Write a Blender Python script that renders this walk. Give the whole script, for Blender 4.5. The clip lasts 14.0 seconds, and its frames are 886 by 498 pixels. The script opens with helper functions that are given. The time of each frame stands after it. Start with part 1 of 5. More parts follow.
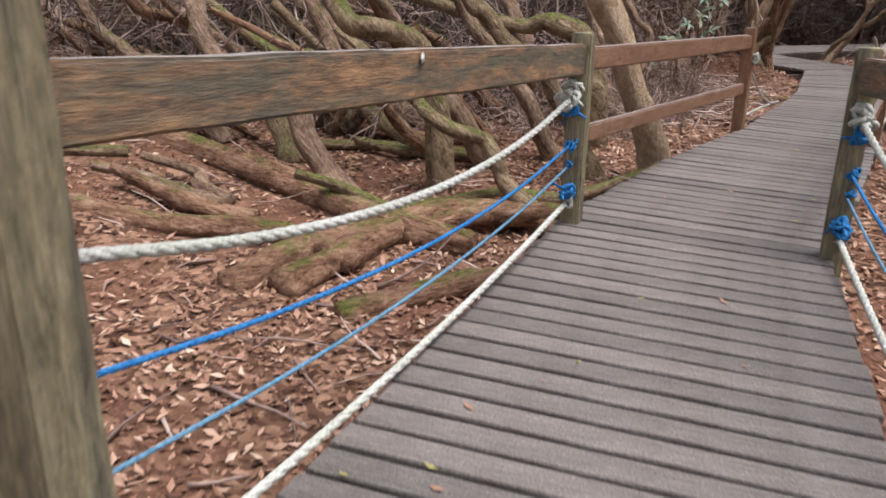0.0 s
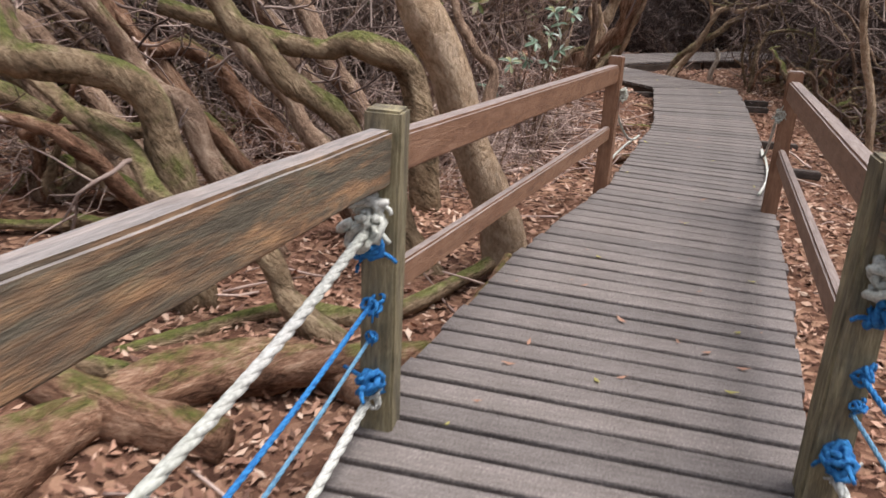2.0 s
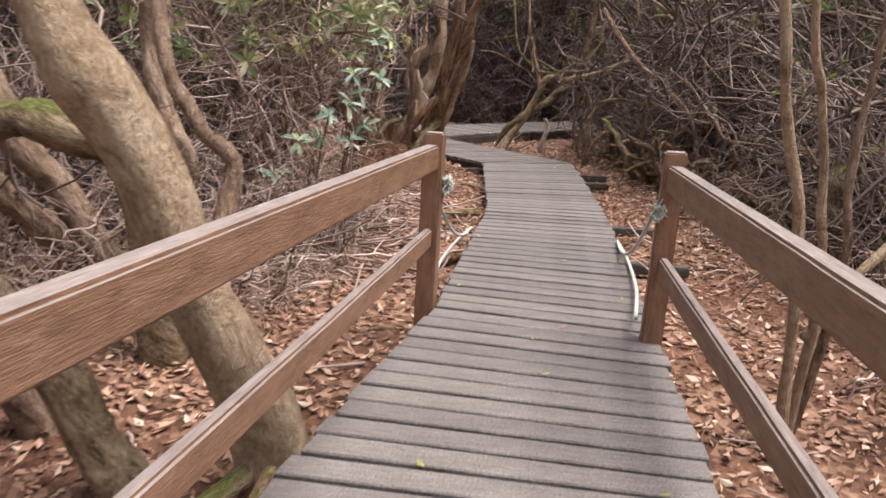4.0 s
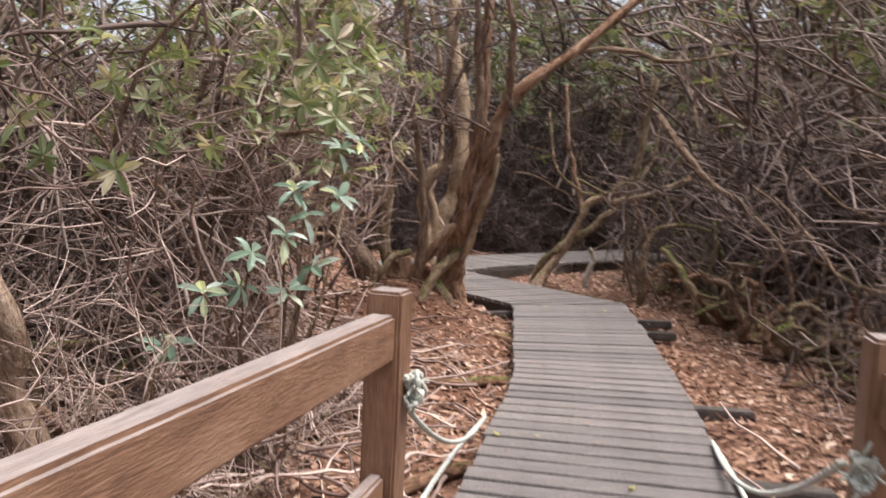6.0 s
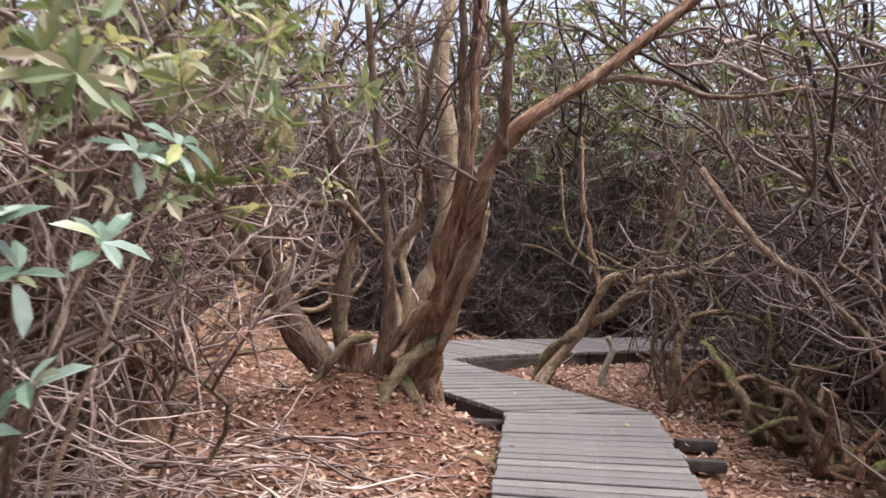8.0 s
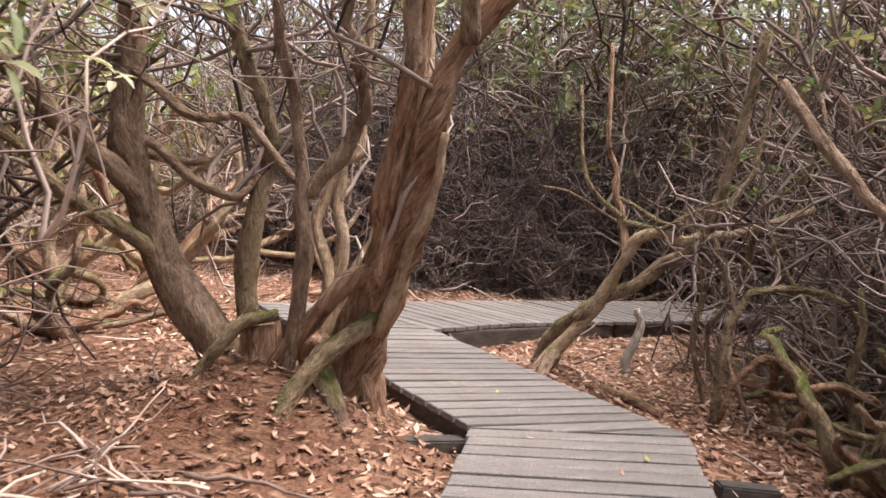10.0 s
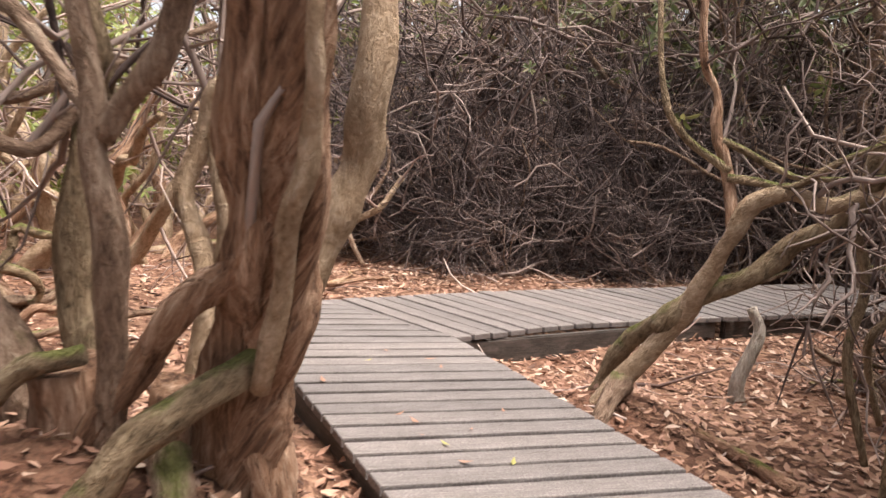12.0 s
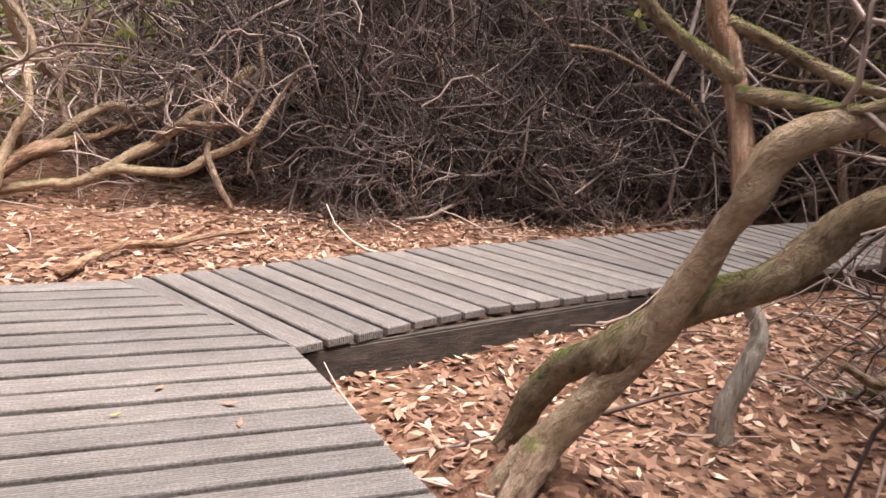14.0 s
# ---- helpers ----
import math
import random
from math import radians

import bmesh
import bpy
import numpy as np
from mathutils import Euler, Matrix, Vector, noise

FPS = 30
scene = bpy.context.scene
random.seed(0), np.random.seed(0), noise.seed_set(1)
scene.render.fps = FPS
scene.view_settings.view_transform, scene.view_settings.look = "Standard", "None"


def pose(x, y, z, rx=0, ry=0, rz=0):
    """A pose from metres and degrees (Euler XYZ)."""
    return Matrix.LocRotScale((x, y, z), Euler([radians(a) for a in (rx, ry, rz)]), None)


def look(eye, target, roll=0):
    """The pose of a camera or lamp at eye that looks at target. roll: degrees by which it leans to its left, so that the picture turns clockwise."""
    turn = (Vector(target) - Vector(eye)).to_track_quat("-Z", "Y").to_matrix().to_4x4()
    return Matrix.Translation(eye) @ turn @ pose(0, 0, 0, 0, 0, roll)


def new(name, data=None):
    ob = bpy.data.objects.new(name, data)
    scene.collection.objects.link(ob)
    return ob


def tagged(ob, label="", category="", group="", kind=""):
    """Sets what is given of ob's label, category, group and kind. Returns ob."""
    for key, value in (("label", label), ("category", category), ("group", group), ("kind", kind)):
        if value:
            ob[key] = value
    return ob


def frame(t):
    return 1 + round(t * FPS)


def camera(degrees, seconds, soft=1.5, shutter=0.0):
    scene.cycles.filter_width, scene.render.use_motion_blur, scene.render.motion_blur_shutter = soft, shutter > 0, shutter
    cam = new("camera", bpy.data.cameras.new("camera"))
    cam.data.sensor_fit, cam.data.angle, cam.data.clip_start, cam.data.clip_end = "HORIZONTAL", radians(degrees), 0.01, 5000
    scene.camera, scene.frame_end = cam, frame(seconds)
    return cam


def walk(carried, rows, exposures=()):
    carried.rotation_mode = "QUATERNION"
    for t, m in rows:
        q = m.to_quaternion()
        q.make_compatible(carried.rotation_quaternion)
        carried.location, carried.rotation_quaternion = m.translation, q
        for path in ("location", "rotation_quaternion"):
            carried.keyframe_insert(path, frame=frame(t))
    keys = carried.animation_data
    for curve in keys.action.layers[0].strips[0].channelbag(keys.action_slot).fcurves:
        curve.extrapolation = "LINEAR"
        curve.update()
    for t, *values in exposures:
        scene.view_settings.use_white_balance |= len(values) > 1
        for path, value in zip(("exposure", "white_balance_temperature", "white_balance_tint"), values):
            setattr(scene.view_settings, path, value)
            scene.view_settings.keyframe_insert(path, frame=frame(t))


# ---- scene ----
cam = camera(58.9, 14.0, 1.5, 0.35)
PATH = [
    (0, (1.232, 0.879, 1.405), (1.102, 2.757, 0.731), 0.7),
    (0.5, (1.243, 1.454, 1.429), (1.103, 3.344, 0.79), 0.5),
    (1, (1.312, 2.029, 1.484), (1.542, 3.892, 0.793), 1.5),
    (1.5, (1.443, 2.55, 1.501), (1.675, 4.414, 0.814), 1.1),
    (2, (1.525, 3.042, 1.499), (1.799, 4.899, 0.809), 2.9),
    (2.5, (1.78, 3.512, 1.455), (2.095, 5.414, 0.922), 3.0),
    (3, (1.906, 3.939, 1.404), (2.332, 5.814, 0.854), 2.8),
    (5.5, (2.819, 6.011, 1.294), (3.679, 7.79, 0.988), 4.4),
    (6, (3.047, 6.499, 1.246), (3.619, 8.405, 1.048), 2.9),
    (6.5, (3.248, 6.916, 1.237), (3.71, 8.86, 1.137), 5.1),
    (7, (3.491, 7.354, 1.207), (3.954, 9.298, 1.269), 5.1),
    (7.5, (3.666, 7.722, 1.171), (4.131, 9.665, 1.251), 3.9),
    (8, (3.866, 8.099, 1.155), (4.385, 10.03, 1.15), 4.5),
    (10.5, (5.021, 10.149, 1.223), (5.385, 12.107, 1.046), 6.5),
    (11, (5.208, 10.572, 1.178), (5.507, 12.541, 0.993), 5.8),
    (11.5, (5.429, 11.022, 1.159), (5.731, 12.981, 0.899), 5.9),
    (12, (5.658, 11.445, 1.126), (5.819, 13.42, 0.86), 4.4),
    (12.5, (5.828, 11.835, 1.144), (6.218, 13.765, 0.795), 5.0),
    (13, (6.027, 12.23, 1.118), (6.344, 14.173, 0.765), 5.1),
    (13.5, (6.118, 12.649, 1.126), (6.445, 14.582, 0.726), 4.0),
    (14, (6.242, 13.078, 1.094), (6.537, 15.001, 0.632), 4.1),
]
walk(cam, [(t, look(eye, target, roll)) for t, eye, target, roll in PATH],
     [(0, 0.28, 6000, 12), (2.5, 0.42, 6150, 13), (3, 0.6, 6250, 13), (5.5, 0.78, 6100, 12), (7, 0.9, 6250, 14), (8, 0.98, 5800, 13), (10.5, 1.35, 6400, 13), (12, 1.40, 6450, 13), (14, 1.40, 6300, 13)])

# ---------------------------------------------------------------- light
world = bpy.data.worlds.new("overcast_sky")
scene.world = world
world.use_nodes = True
wn = world.node_tree
sky = wn.nodes.new("ShaderNodeTexSky")
sky.sky_type, sky.sun_disc = "NISHITA", False
sky.sun_elevation, sky.sun_rotation = radians(73), radians(112)
sky.air_density, sky.dust_density, sky.ozone_density = 1.0, 4.0, 0.6
wn.nodes["Background"].inputs["Strength"].default_value = 0.13
haze = wn.nodes.new("ShaderNodeHueSaturation")
haze.inputs["Saturation"].default_value = 0.3
wn.links.new(sky.outputs[0], haze.inputs["Color"])
wn.links.new(haze.outputs[0], wn.nodes["Background"].inputs["Color"])
sun_data = bpy.data.lights.new("sun", "SUN")
sun_data.energy, sun_data.angle, sun_data.color = 3.6, radians(38), (1.0, 0.93, 0.84)
sun = new("sun", sun_data)
SUN_FROM = Vector((math.sin(radians(112)) * math.cos(radians(73)), math.cos(radians(112)) * math.cos(radians(73)), math.sin(radians(73))))
sun.matrix_world = look(SUN_FROM * 30, (0, 0, 0))


# ---------------------------------------------------------------- materials
class Mat:
    """A small wrapper to write node materials briefly."""

    def __init__(self, name, rough=0.8, spec=0.3):
        self.m = bpy.data.materials.new(name)
        self.m.use_nodes = True
        self.t = self.m.node_tree
        self.b = self.t.nodes["Principled BSDF"]
        self.b.inputs["Roughness"].default_value = rough
        self.b.inputs["Specular IOR Level"].default_value = spec

    def node(self, kind, **values):
        n = self.t.nodes.new("ShaderNode" + kind)
        for k, v in values.items():
            n.inputs[k.replace("_", " ")].default_value = v
        return n

    def link(self, a, b):
        self.t.links.new(a, b)

    def coords(self, scale=(1, 1, 1)):
        c = self.node("TexCoord")
        mp = self.node("Mapping")
        mp.inputs["Scale"].default_value = scale
        self.link(c.outputs["Object"], mp.inputs["Vector"])
        return mp.outputs["Vector"]

    def noise(self, vec, scale, detail=4.0, rough=0.6, distortion=0.0):
        n = self.node("TexNoise", Scale=scale, Detail=detail, Roughness=rough, Distortion=distortion)
        self.link(vec, n.inputs["Vector"])
        return n.outputs["Fac"]

    def ramp(self, fac, *stops):
        r = self.node("ValToRGB")
        e = r.color_ramp.elements
        while len(e) < len(stops):
            e.new(0.5)
        for el, (p, c) in zip(e, stops):
            el.position, el.color = p, (*c, 1)
        self.link(fac, r.inputs["Fac"])
        return r.outputs["Color"]

    def mix(self, fac, a, b, mode="MIX"):
        n = self.node("Mix")
        n.data_type, n.blend_type = "RGBA", mode
        for sock, v in ((n.inputs[0], fac), (n.inputs[6], a), (n.inputs[7], b)):
            if isinstance(v, (int, float)):
                sock.default_value = v
            elif isinstance(v, tuple):
                sock.default_value = (*v, 1)
            else:
                self.link(v, sock)
        return n.outputs[2]

    def math(self, op, a, b=0.0):
        n = self.node("Math")
        n.operation = op
        for sock, v in ((n.inputs[0], a), (n.inputs[1], b)):
            if isinstance(v, (int, float)):
                sock.default_value = v
            else:
                self.link(v, sock)
        return n.outputs[0]

    def color(self, c):
        self.link(c, self.b.inputs["Base Color"])

    def bump(self, height, strength=0.5, distance=0.01):
        n = self.node("Bump", Strength=strength, Distance=distance)
        self.link(height, n.inputs["Height"])
        self.link(n.outputs["Normal"], self.b.inputs["Normal"])

    def up(self):
        g = self.node("NewGeometry")
        x = self.node("SeparateXYZ")
        self.link(g.outputs["Normal"], x.inputs[0])
        return x.outputs["Z"]

    def island(self):
        return self.node("NewGeometry").outputs["Random Per Island"]

    def random(self):
        return self.node("ObjectInfo").outputs["Random"]


def bark(name, dark, mid, light, moss=0.0, stretch=0.3, crack=0.6):
    """Flaking bark: streaks along the height, dark cracks, paler plates, and moss on the upper sides."""
    m = Mat(name, 0.88, 0.15)
    v = m.coords((1, 1, stretch))
    big, fine, grain = m.noise(v, 9, 5, 0.65, 0.8), m.noise(v, 42, 6, 0.72, 0.6), m.noise(m.coords(), 140, 3, 0.7)
    c = m.ramp(m.math("ADD", m.math("MULTIPLY", big, 0.5), m.math("MULTIPLY", fine, 0.5)), (0.36, dark), (0.5, mid), (0.62, light))
    streak = m.noise(m.coords((1, 1, stretch * 0.35)), 24, 5, 0.7, 1.0)
    c = m.mix(m.math("MULTIPLY", m.ramp(streak, (0.38, (1, 1, 1)), (0.46, (0, 0, 0))), crack), c, dark)
    c = m.mix(0.5, c, m.ramp(m.noise(m.coords(), 2.2, 4), (0.35, (0.6, 0.56, 0.52)), (0.62, (1.1, 1.06, 1.0))), "MULTIPLY")
    if moss:
        patch = m.noise(m.coords(), 2.6, 6, 0.7)
        f = m.math("ADD", m.math("MULTIPLY", m.up(), 0.28), patch)
        f = m.ramp(f, (0.82 - moss * 0.3, (0, 0, 0)), (0.95 - moss * 0.3, (1, 1, 1)))
        green = m.ramp(fine, (0.3, (0.045, 0.06, 0.012)), (0.7, (0.21, 0.25, 0.05)))
        c = m.mix(m.math("MULTIPLY", f, 0.75), c, green)
    m.color(c)
    m.bump(m.math("ADD", m.math("ADD", m.math("MULTIPLY", big, 1.2), fine), m.math("ADD", m.math("MULTIPLY", streak, 1.6), m.math("MULTIPLY", grain, 0.3))), 1.0, 0.03)
    return m.m


BARK_ORANGE = bark("flaking_orange_bark", (0.085, 0.043, 0.028), (0.42, 0.245, 0.155), (0.72, 0.51, 0.37), 0.10, 0.2, 0.7)
BARK_PALE = bark("pale_smooth_bark", (0.28, 0.18, 0.105), (0.54, 0.39, 0.26), (0.72, 0.56, 0.41), 0.2, 0.7, 0.2)
BARK_BROWN = bark("brown_bark", (0.10, 0.062, 0.043), (0.35, 0.235, 0.165), (0.58, 0.44, 0.33), 0.28, 0.45, 0.35)
BARK_MOSSY = bark("mossy_bark", (0.07, 0.05, 0.028), (0.32, 0.23, 0.145), (0.53, 0.41, 0.27), 0.62, 0.5, 0.25)
LOG_BARK = bark("weathered_log", (0.07, 0.034, 0.021), (0.32, 0.18, 0.115), (0.54, 0.36, 0.25), 0.3, 0.4, 0.4)
DEAD_WOOD = bark("bleached_dead_wood", (0.26, 0.20, 0.16), (0.48, 0.41, 0.34), (0.68, 0.61, 0.54))


def twig(name, a, b, c):
    m = Mat(name, 0.85, 0.2)
    f = m.math("ADD", m.math("MULTIPLY", m.island(), 0.6), m.math("MULTIPLY", m.noise(m.coords(), 9, 3), 0.5))
    m.color(m.ramp(f, (0.2, a), (0.5, b), (0.85, c)))
    return m.m


TWIG = twig("grey_brown_twigs", (0.05, 0.034, 0.03), (0.175, 0.125, 0.105), (0.36, 0.275, 0.235))
TWIG_LIGHT = twig("pale_dead_twigs", (0.11, 0.07, 0.058), (0.30, 0.21, 0.175), (0.58, 0.45, 0.385))
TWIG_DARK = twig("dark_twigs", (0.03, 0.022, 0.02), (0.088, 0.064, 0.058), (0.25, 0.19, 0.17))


def leaf_material(name, stops, rough=0.45, thin=0.4):
    """Leaves that differ one by one; thin is the share of light that passes through them."""
    m = Mat(name, rough, 0.4)
    c = m.ramp(m.island(), *stops)
    m.color(m.mix(0.35, c, m.ramp(m.noise(m.coords(), 26, 4), (0.3, (0.35, 0.33, 0.3)), (0.7, (1, 1, 1))), "MULTIPLY"))
    if thin:
        glow = m.node("BsdfTranslucent")
        m.link(m.mix(1.0, c, (1.0, 0.95, 0.6), "MULTIPLY"), glow.inputs["Color"])
        both = m.node("MixShader")
        both.inputs[0].default_value = thin
        m.link(m.b.outputs[0], both.inputs[1])
        m.link(glow.outputs[0], both.inputs[2])
        m.link(both.outputs[0], m.t.nodes["Material Output"].inputs["Surface"])
    return m.m


LEAF_GREEN = leaf_material("evergreen_leaves", ((0.0, (0.10, 0.16, 0.05)), (0.4, (0.13, 0.22, 0.10)), (0.7, (0.22, 0.30, 0.17)), (0.93, (0.29, 0.33, 0.12)), (1.0, (0.42, 0.34, 0.16))))
LEAF_BLUE = leaf_material("fresh_blue_green_leaves", ((0.0, (0.13, 0.19, 0.12)), (0.5, (0.22, 0.30, 0.22)), (0.85, (0.34, 0.40, 0.33)), (1.0, (0.42, 0.42, 0.16))), 0.3, 0.2)
LEAF_CANOPY = leaf_material("canopy_leaves", ((0.0, (0.09, 0.11, 0.05)), (0.5, (0.17, 0.20, 0.09)), (0.85, (0.30, 0.31, 0.16)), (1.0, (0.40, 0.33, 0.20))))
LEAF_LIGHT = leaf_material("light_green_leaves", ((0.0, (0.20, 0.25, 0.06)), (0.6, (0.32, 0.37, 0.11)), (1.0, (0.48, 0.46, 0.2))))
# Paler than plain evergreen leaves: a local patch of sun is put into this colour.
LEAF_SUNLIT = leaf_material("sunlit_rhododendron_leaves", ((0.0, (0.17, 0.21, 0.09)), (0.45, (0.27, 0.31, 0.16)), (0.75, (0.42, 0.42, 0.25)), (1.0, (0.60, 0.50, 0.37))))
LITTER = leaf_material("dry_fallen_leaves", ((0.0, (0.12, 0.058, 0.036)), (0.35, (0.27, 0.135, 0.085)), (0.65, (0.40, 0.225, 0.15)), (0.88, (0.53, 0.34, 0.24)), (1.0, (0.68, 0.52, 0.40))), 0.7, 0.0)
LEAF_YELLOW = leaf_material("yellow_green_leaf", ((0.0, (0.38, 0.36, 0.08)), (1.0, (0.55, 0.5, 0.2))))

m = Mat("leaf_mould", 0.95, 0.1)
v = m.coords()
cells = m.node("TexVoronoi", Scale=22.0)
m.link(m.mix(0.3, v, m.node("TexNoise", Scale=30.0).outputs["Color"], "ADD"), cells.inputs["Vector"])
grey = m.node("SeparateColor")
m.link(cells.outputs["Color"], grey.inputs[0])
leafy = m.ramp(grey.outputs[0], (0.1, (0.06, 0.03, 0.02)), (0.5, (0.15, 0.08, 0.052)), (0.9, (0.32, 0.19, 0.125)))
earth = m.ramp(m.noise(v, 55, 5), (0.3, (0.07, 0.035, 0.024)), (0.7, (0.24, 0.12, 0.075)))
m.color(m.mix(m.ramp(m.noise(v, 1.1, 5), (0.45, (0, 0, 0)), (0.62, (1, 1, 1))), leafy, earth))
m.bump(m.math("ADD", cells.outputs["Distance"], m.noise(v, 60, 4)), 0.8, 0.02)
GROUND = m.m

m = Mat("weathered_grey_decking", 0.62, 0.35)
v = m.coords((1, 1, 1))
grain = m.noise(m.coords((1.5, 30, 30)), 4, 6, 0.7)
stain = m.noise(v, 2.3, 5, 0.65)
speck = m.noise(v, 110, 4, 0.75)
c = m.ramp(m.math("ADD", m.math("MULTIPLY", grain, 0.45), m.math("MULTIPLY", speck, 0.55)), (0.36, (0.09, 0.073, 0.066)), (0.5, (0.21, 0.185, 0.175)), (0.64, (0.39, 0.352, 0.33)))
c = m.mix(0.8, c, m.ramp(stain, (0.3, (0.55, 0.53, 0.5)), (0.65, (1, 1, 1))), "MULTIPLY")
c = m.mix(1.0, c, m.ramp(m.random(), (0.0, (0.76, 0.75, 0.74)), (1.0, (1.08, 1.05, 1.02))), "MULTIPLY")
m.color(c)
ridge = m.node("TexWave", Scale=32.0, Distortion=0.4)
ridge.bands_direction = "Y"
m.link(v, ridge.inputs["Vector"])
mesh = m.node("TexVoronoi", Scale=62.0)
m.link(v, mesh.inputs["Vector"])
m.bump(m.math("ADD", m.math("ADD", ridge.outputs["Fac"], m.math("MULTIPLY", mesh.outputs["Distance"], 0.7)), m.math("MULTIPLY", speck, 1.5)), 0.55, 0.006)
DECK = m.m


def timber(name, dark, mid, light, green=0.0, rough=0.6, worn=0.0, grey=0.0):
    """Sawn timber: grain along x, blotches, dark weathered patches, algae, and greyed upper faces."""
    m = Mat(name, rough, 0.35)
    g = m.noise(m.coords((2.4, 26, 26)), 3, 7, 0.7, 0.8)
    blot = m.noise(m.coords((3.0, 7, 7)), 2.4, 6, 0.65, 0.6)
    c = m.ramp(m.math("ADD", m.math("MULTIPLY", g, 0.5), m.math("MULTIPLY", blot, 0.5)), (0.36, dark), (0.5, mid), (0.66, light))
    if worn:
        patch = m.ramp(m.noise(m.coords((0.9, 7, 7)), 2.2, 7, 0.72, 0.5), (0.45 - worn * 0.1, (0, 0, 0)), (0.60 - worn * 0.1, (1, 1, 1)))
        c = m.mix(patch, c, m.ramp(g, (0.3, (0.06, 0.05, 0.034)), (0.7, (0.20, 0.17, 0.12))))
    if green:
        patch = m.ramp(m.noise(m.coords((1, 3, 3)), 3.0, 6, 0.7), (0.66 - green * 0.3, (0, 0, 0)), (0.84 - green * 0.3, (1, 1, 1)))
        c = m.mix(m.math("MULTIPLY", patch, 0.7), c, m.ramp(g, (0.3, (0.08, 0.08, 0.045)), (0.7, (0.22, 0.22, 0.14))))
    if grey:
        top = m.ramp(m.math("ADD", m.up(), m.math("MULTIPLY", blot, 0.4)), (0.85, (0, 0, 0)), (1.05, (1, 1, 1)))
        c = m.mix(m.math("MULTIPLY", top, grey), c, m.ramp(g, (0.3, (0.16, 0.14, 0.135)), (0.7, (0.40, 0.365, 0.35))))
    m.color(c)
    m.bump(m.math("ADD", g, m.noise(m.coords((6, 50, 50)), 5, 5)), 0.6, 0.008)
    return m.m


TIMBER_RED = timber("red_brown_stained_timber", (0.15, 0.075, 0.045), (0.255, 0.135, 0.078), (0.35, 0.205, 0.13), 0.0, 0.5, 0.0, 0.7)
TIMBER_OLD = timber("worn_mossy_timber", (0.075, 0.05, 0.035), (0.26, 0.15, 0.08), (0.50, 0.30, 0.15), 0.25, 0.7, 0.3, 0.8)
POST_GREEN = timber("greenish_pressure_treated_post", (0.10, 0.085, 0.05), (0.24, 0.20, 0.115), (0.42, 0.36, 0.22), 0.25, 0.75, -0.3)
# Bearers and crosspieces: much darker brown than the decking.
TIMBER_DARK = timber("dark_timber", (0.025, 0.02, 0.016), (0.06, 0.048, 0.04), (0.13, 0.10, 0.085))


def rope_material(name, a, b, c):
    m = Mat(name, 0.85, 0.2)
    w = m.noise(m.coords(), 90, 3)
    m.color(m.mix(0.75, m.ramp(w, (0.35, a), (0.6, b)), m.ramp(m.noise(m.coords(), 2.0, 3), (0.4, c), (0.6, (1, 1, 1))), "MULTIPLY"))
    m.bump(w, 0.6, 0.004)
    return m.m


ROPE_WHITE = rope_material("weathered_white_rope", (0.36, 0.35, 0.32), (0.62, 0.61, 0.57), (0.84, 0.88, 0.80))
ROPE_BLUE = rope_material("blue_polypropylene_rope", (0.02, 0.10, 0.29), (0.05, 0.23, 0.50), (0.8, 0.9, 0.95))
ROPE_TEAL = rope_material("faded_blue_rope", (0.08, 0.17, 0.27), (0.17, 0.32, 0.44), (0.8, 0.9, 0.95))


# ---------------------------------------------------------------- mesh helpers
class Soup:
    """Collects vertices and faces for one mesh."""

    def __init__(self):
        self.v, self.f, self.n = [], [], 0

    def add(self, verts, faces):
        self.v.extend(verts)
        self.f.extend(tuple(i + self.n for i in q) for q in faces)
        self.n += len(verts)

    def mesh(self, name, mat, smooth=True):
        me = bpy.data.meshes.new(name)
        me.from_pydata([tuple(p) for p in self.v], [], self.f)
        me.materials.append(mat)
        if smooth:
            me.polygons.foreach_set("use_smooth", [True] * len(me.polygons))
        me.update()
        return me


def spline(pts, n):
    """A smooth curve of n points through the control points."""
    p = np.array(pts, float)
    p = np.vstack([2 * p[0] - p[1], p, 2 * p[-1] - p[-2]])
    out = []
    for u in np.linspace(0, len(p) - 3 - 1e-6, n):
        i, t = int(u), u - int(u)
        a, b, c, d = p[i:i + 4]
        out.append(0.5 * (2 * b + (c - a) * t + (2 * a - 5 * b + 4 * c - d) * t * t + (3 * b - a - 3 * c + d) * t ** 3))
    return np.array(out)


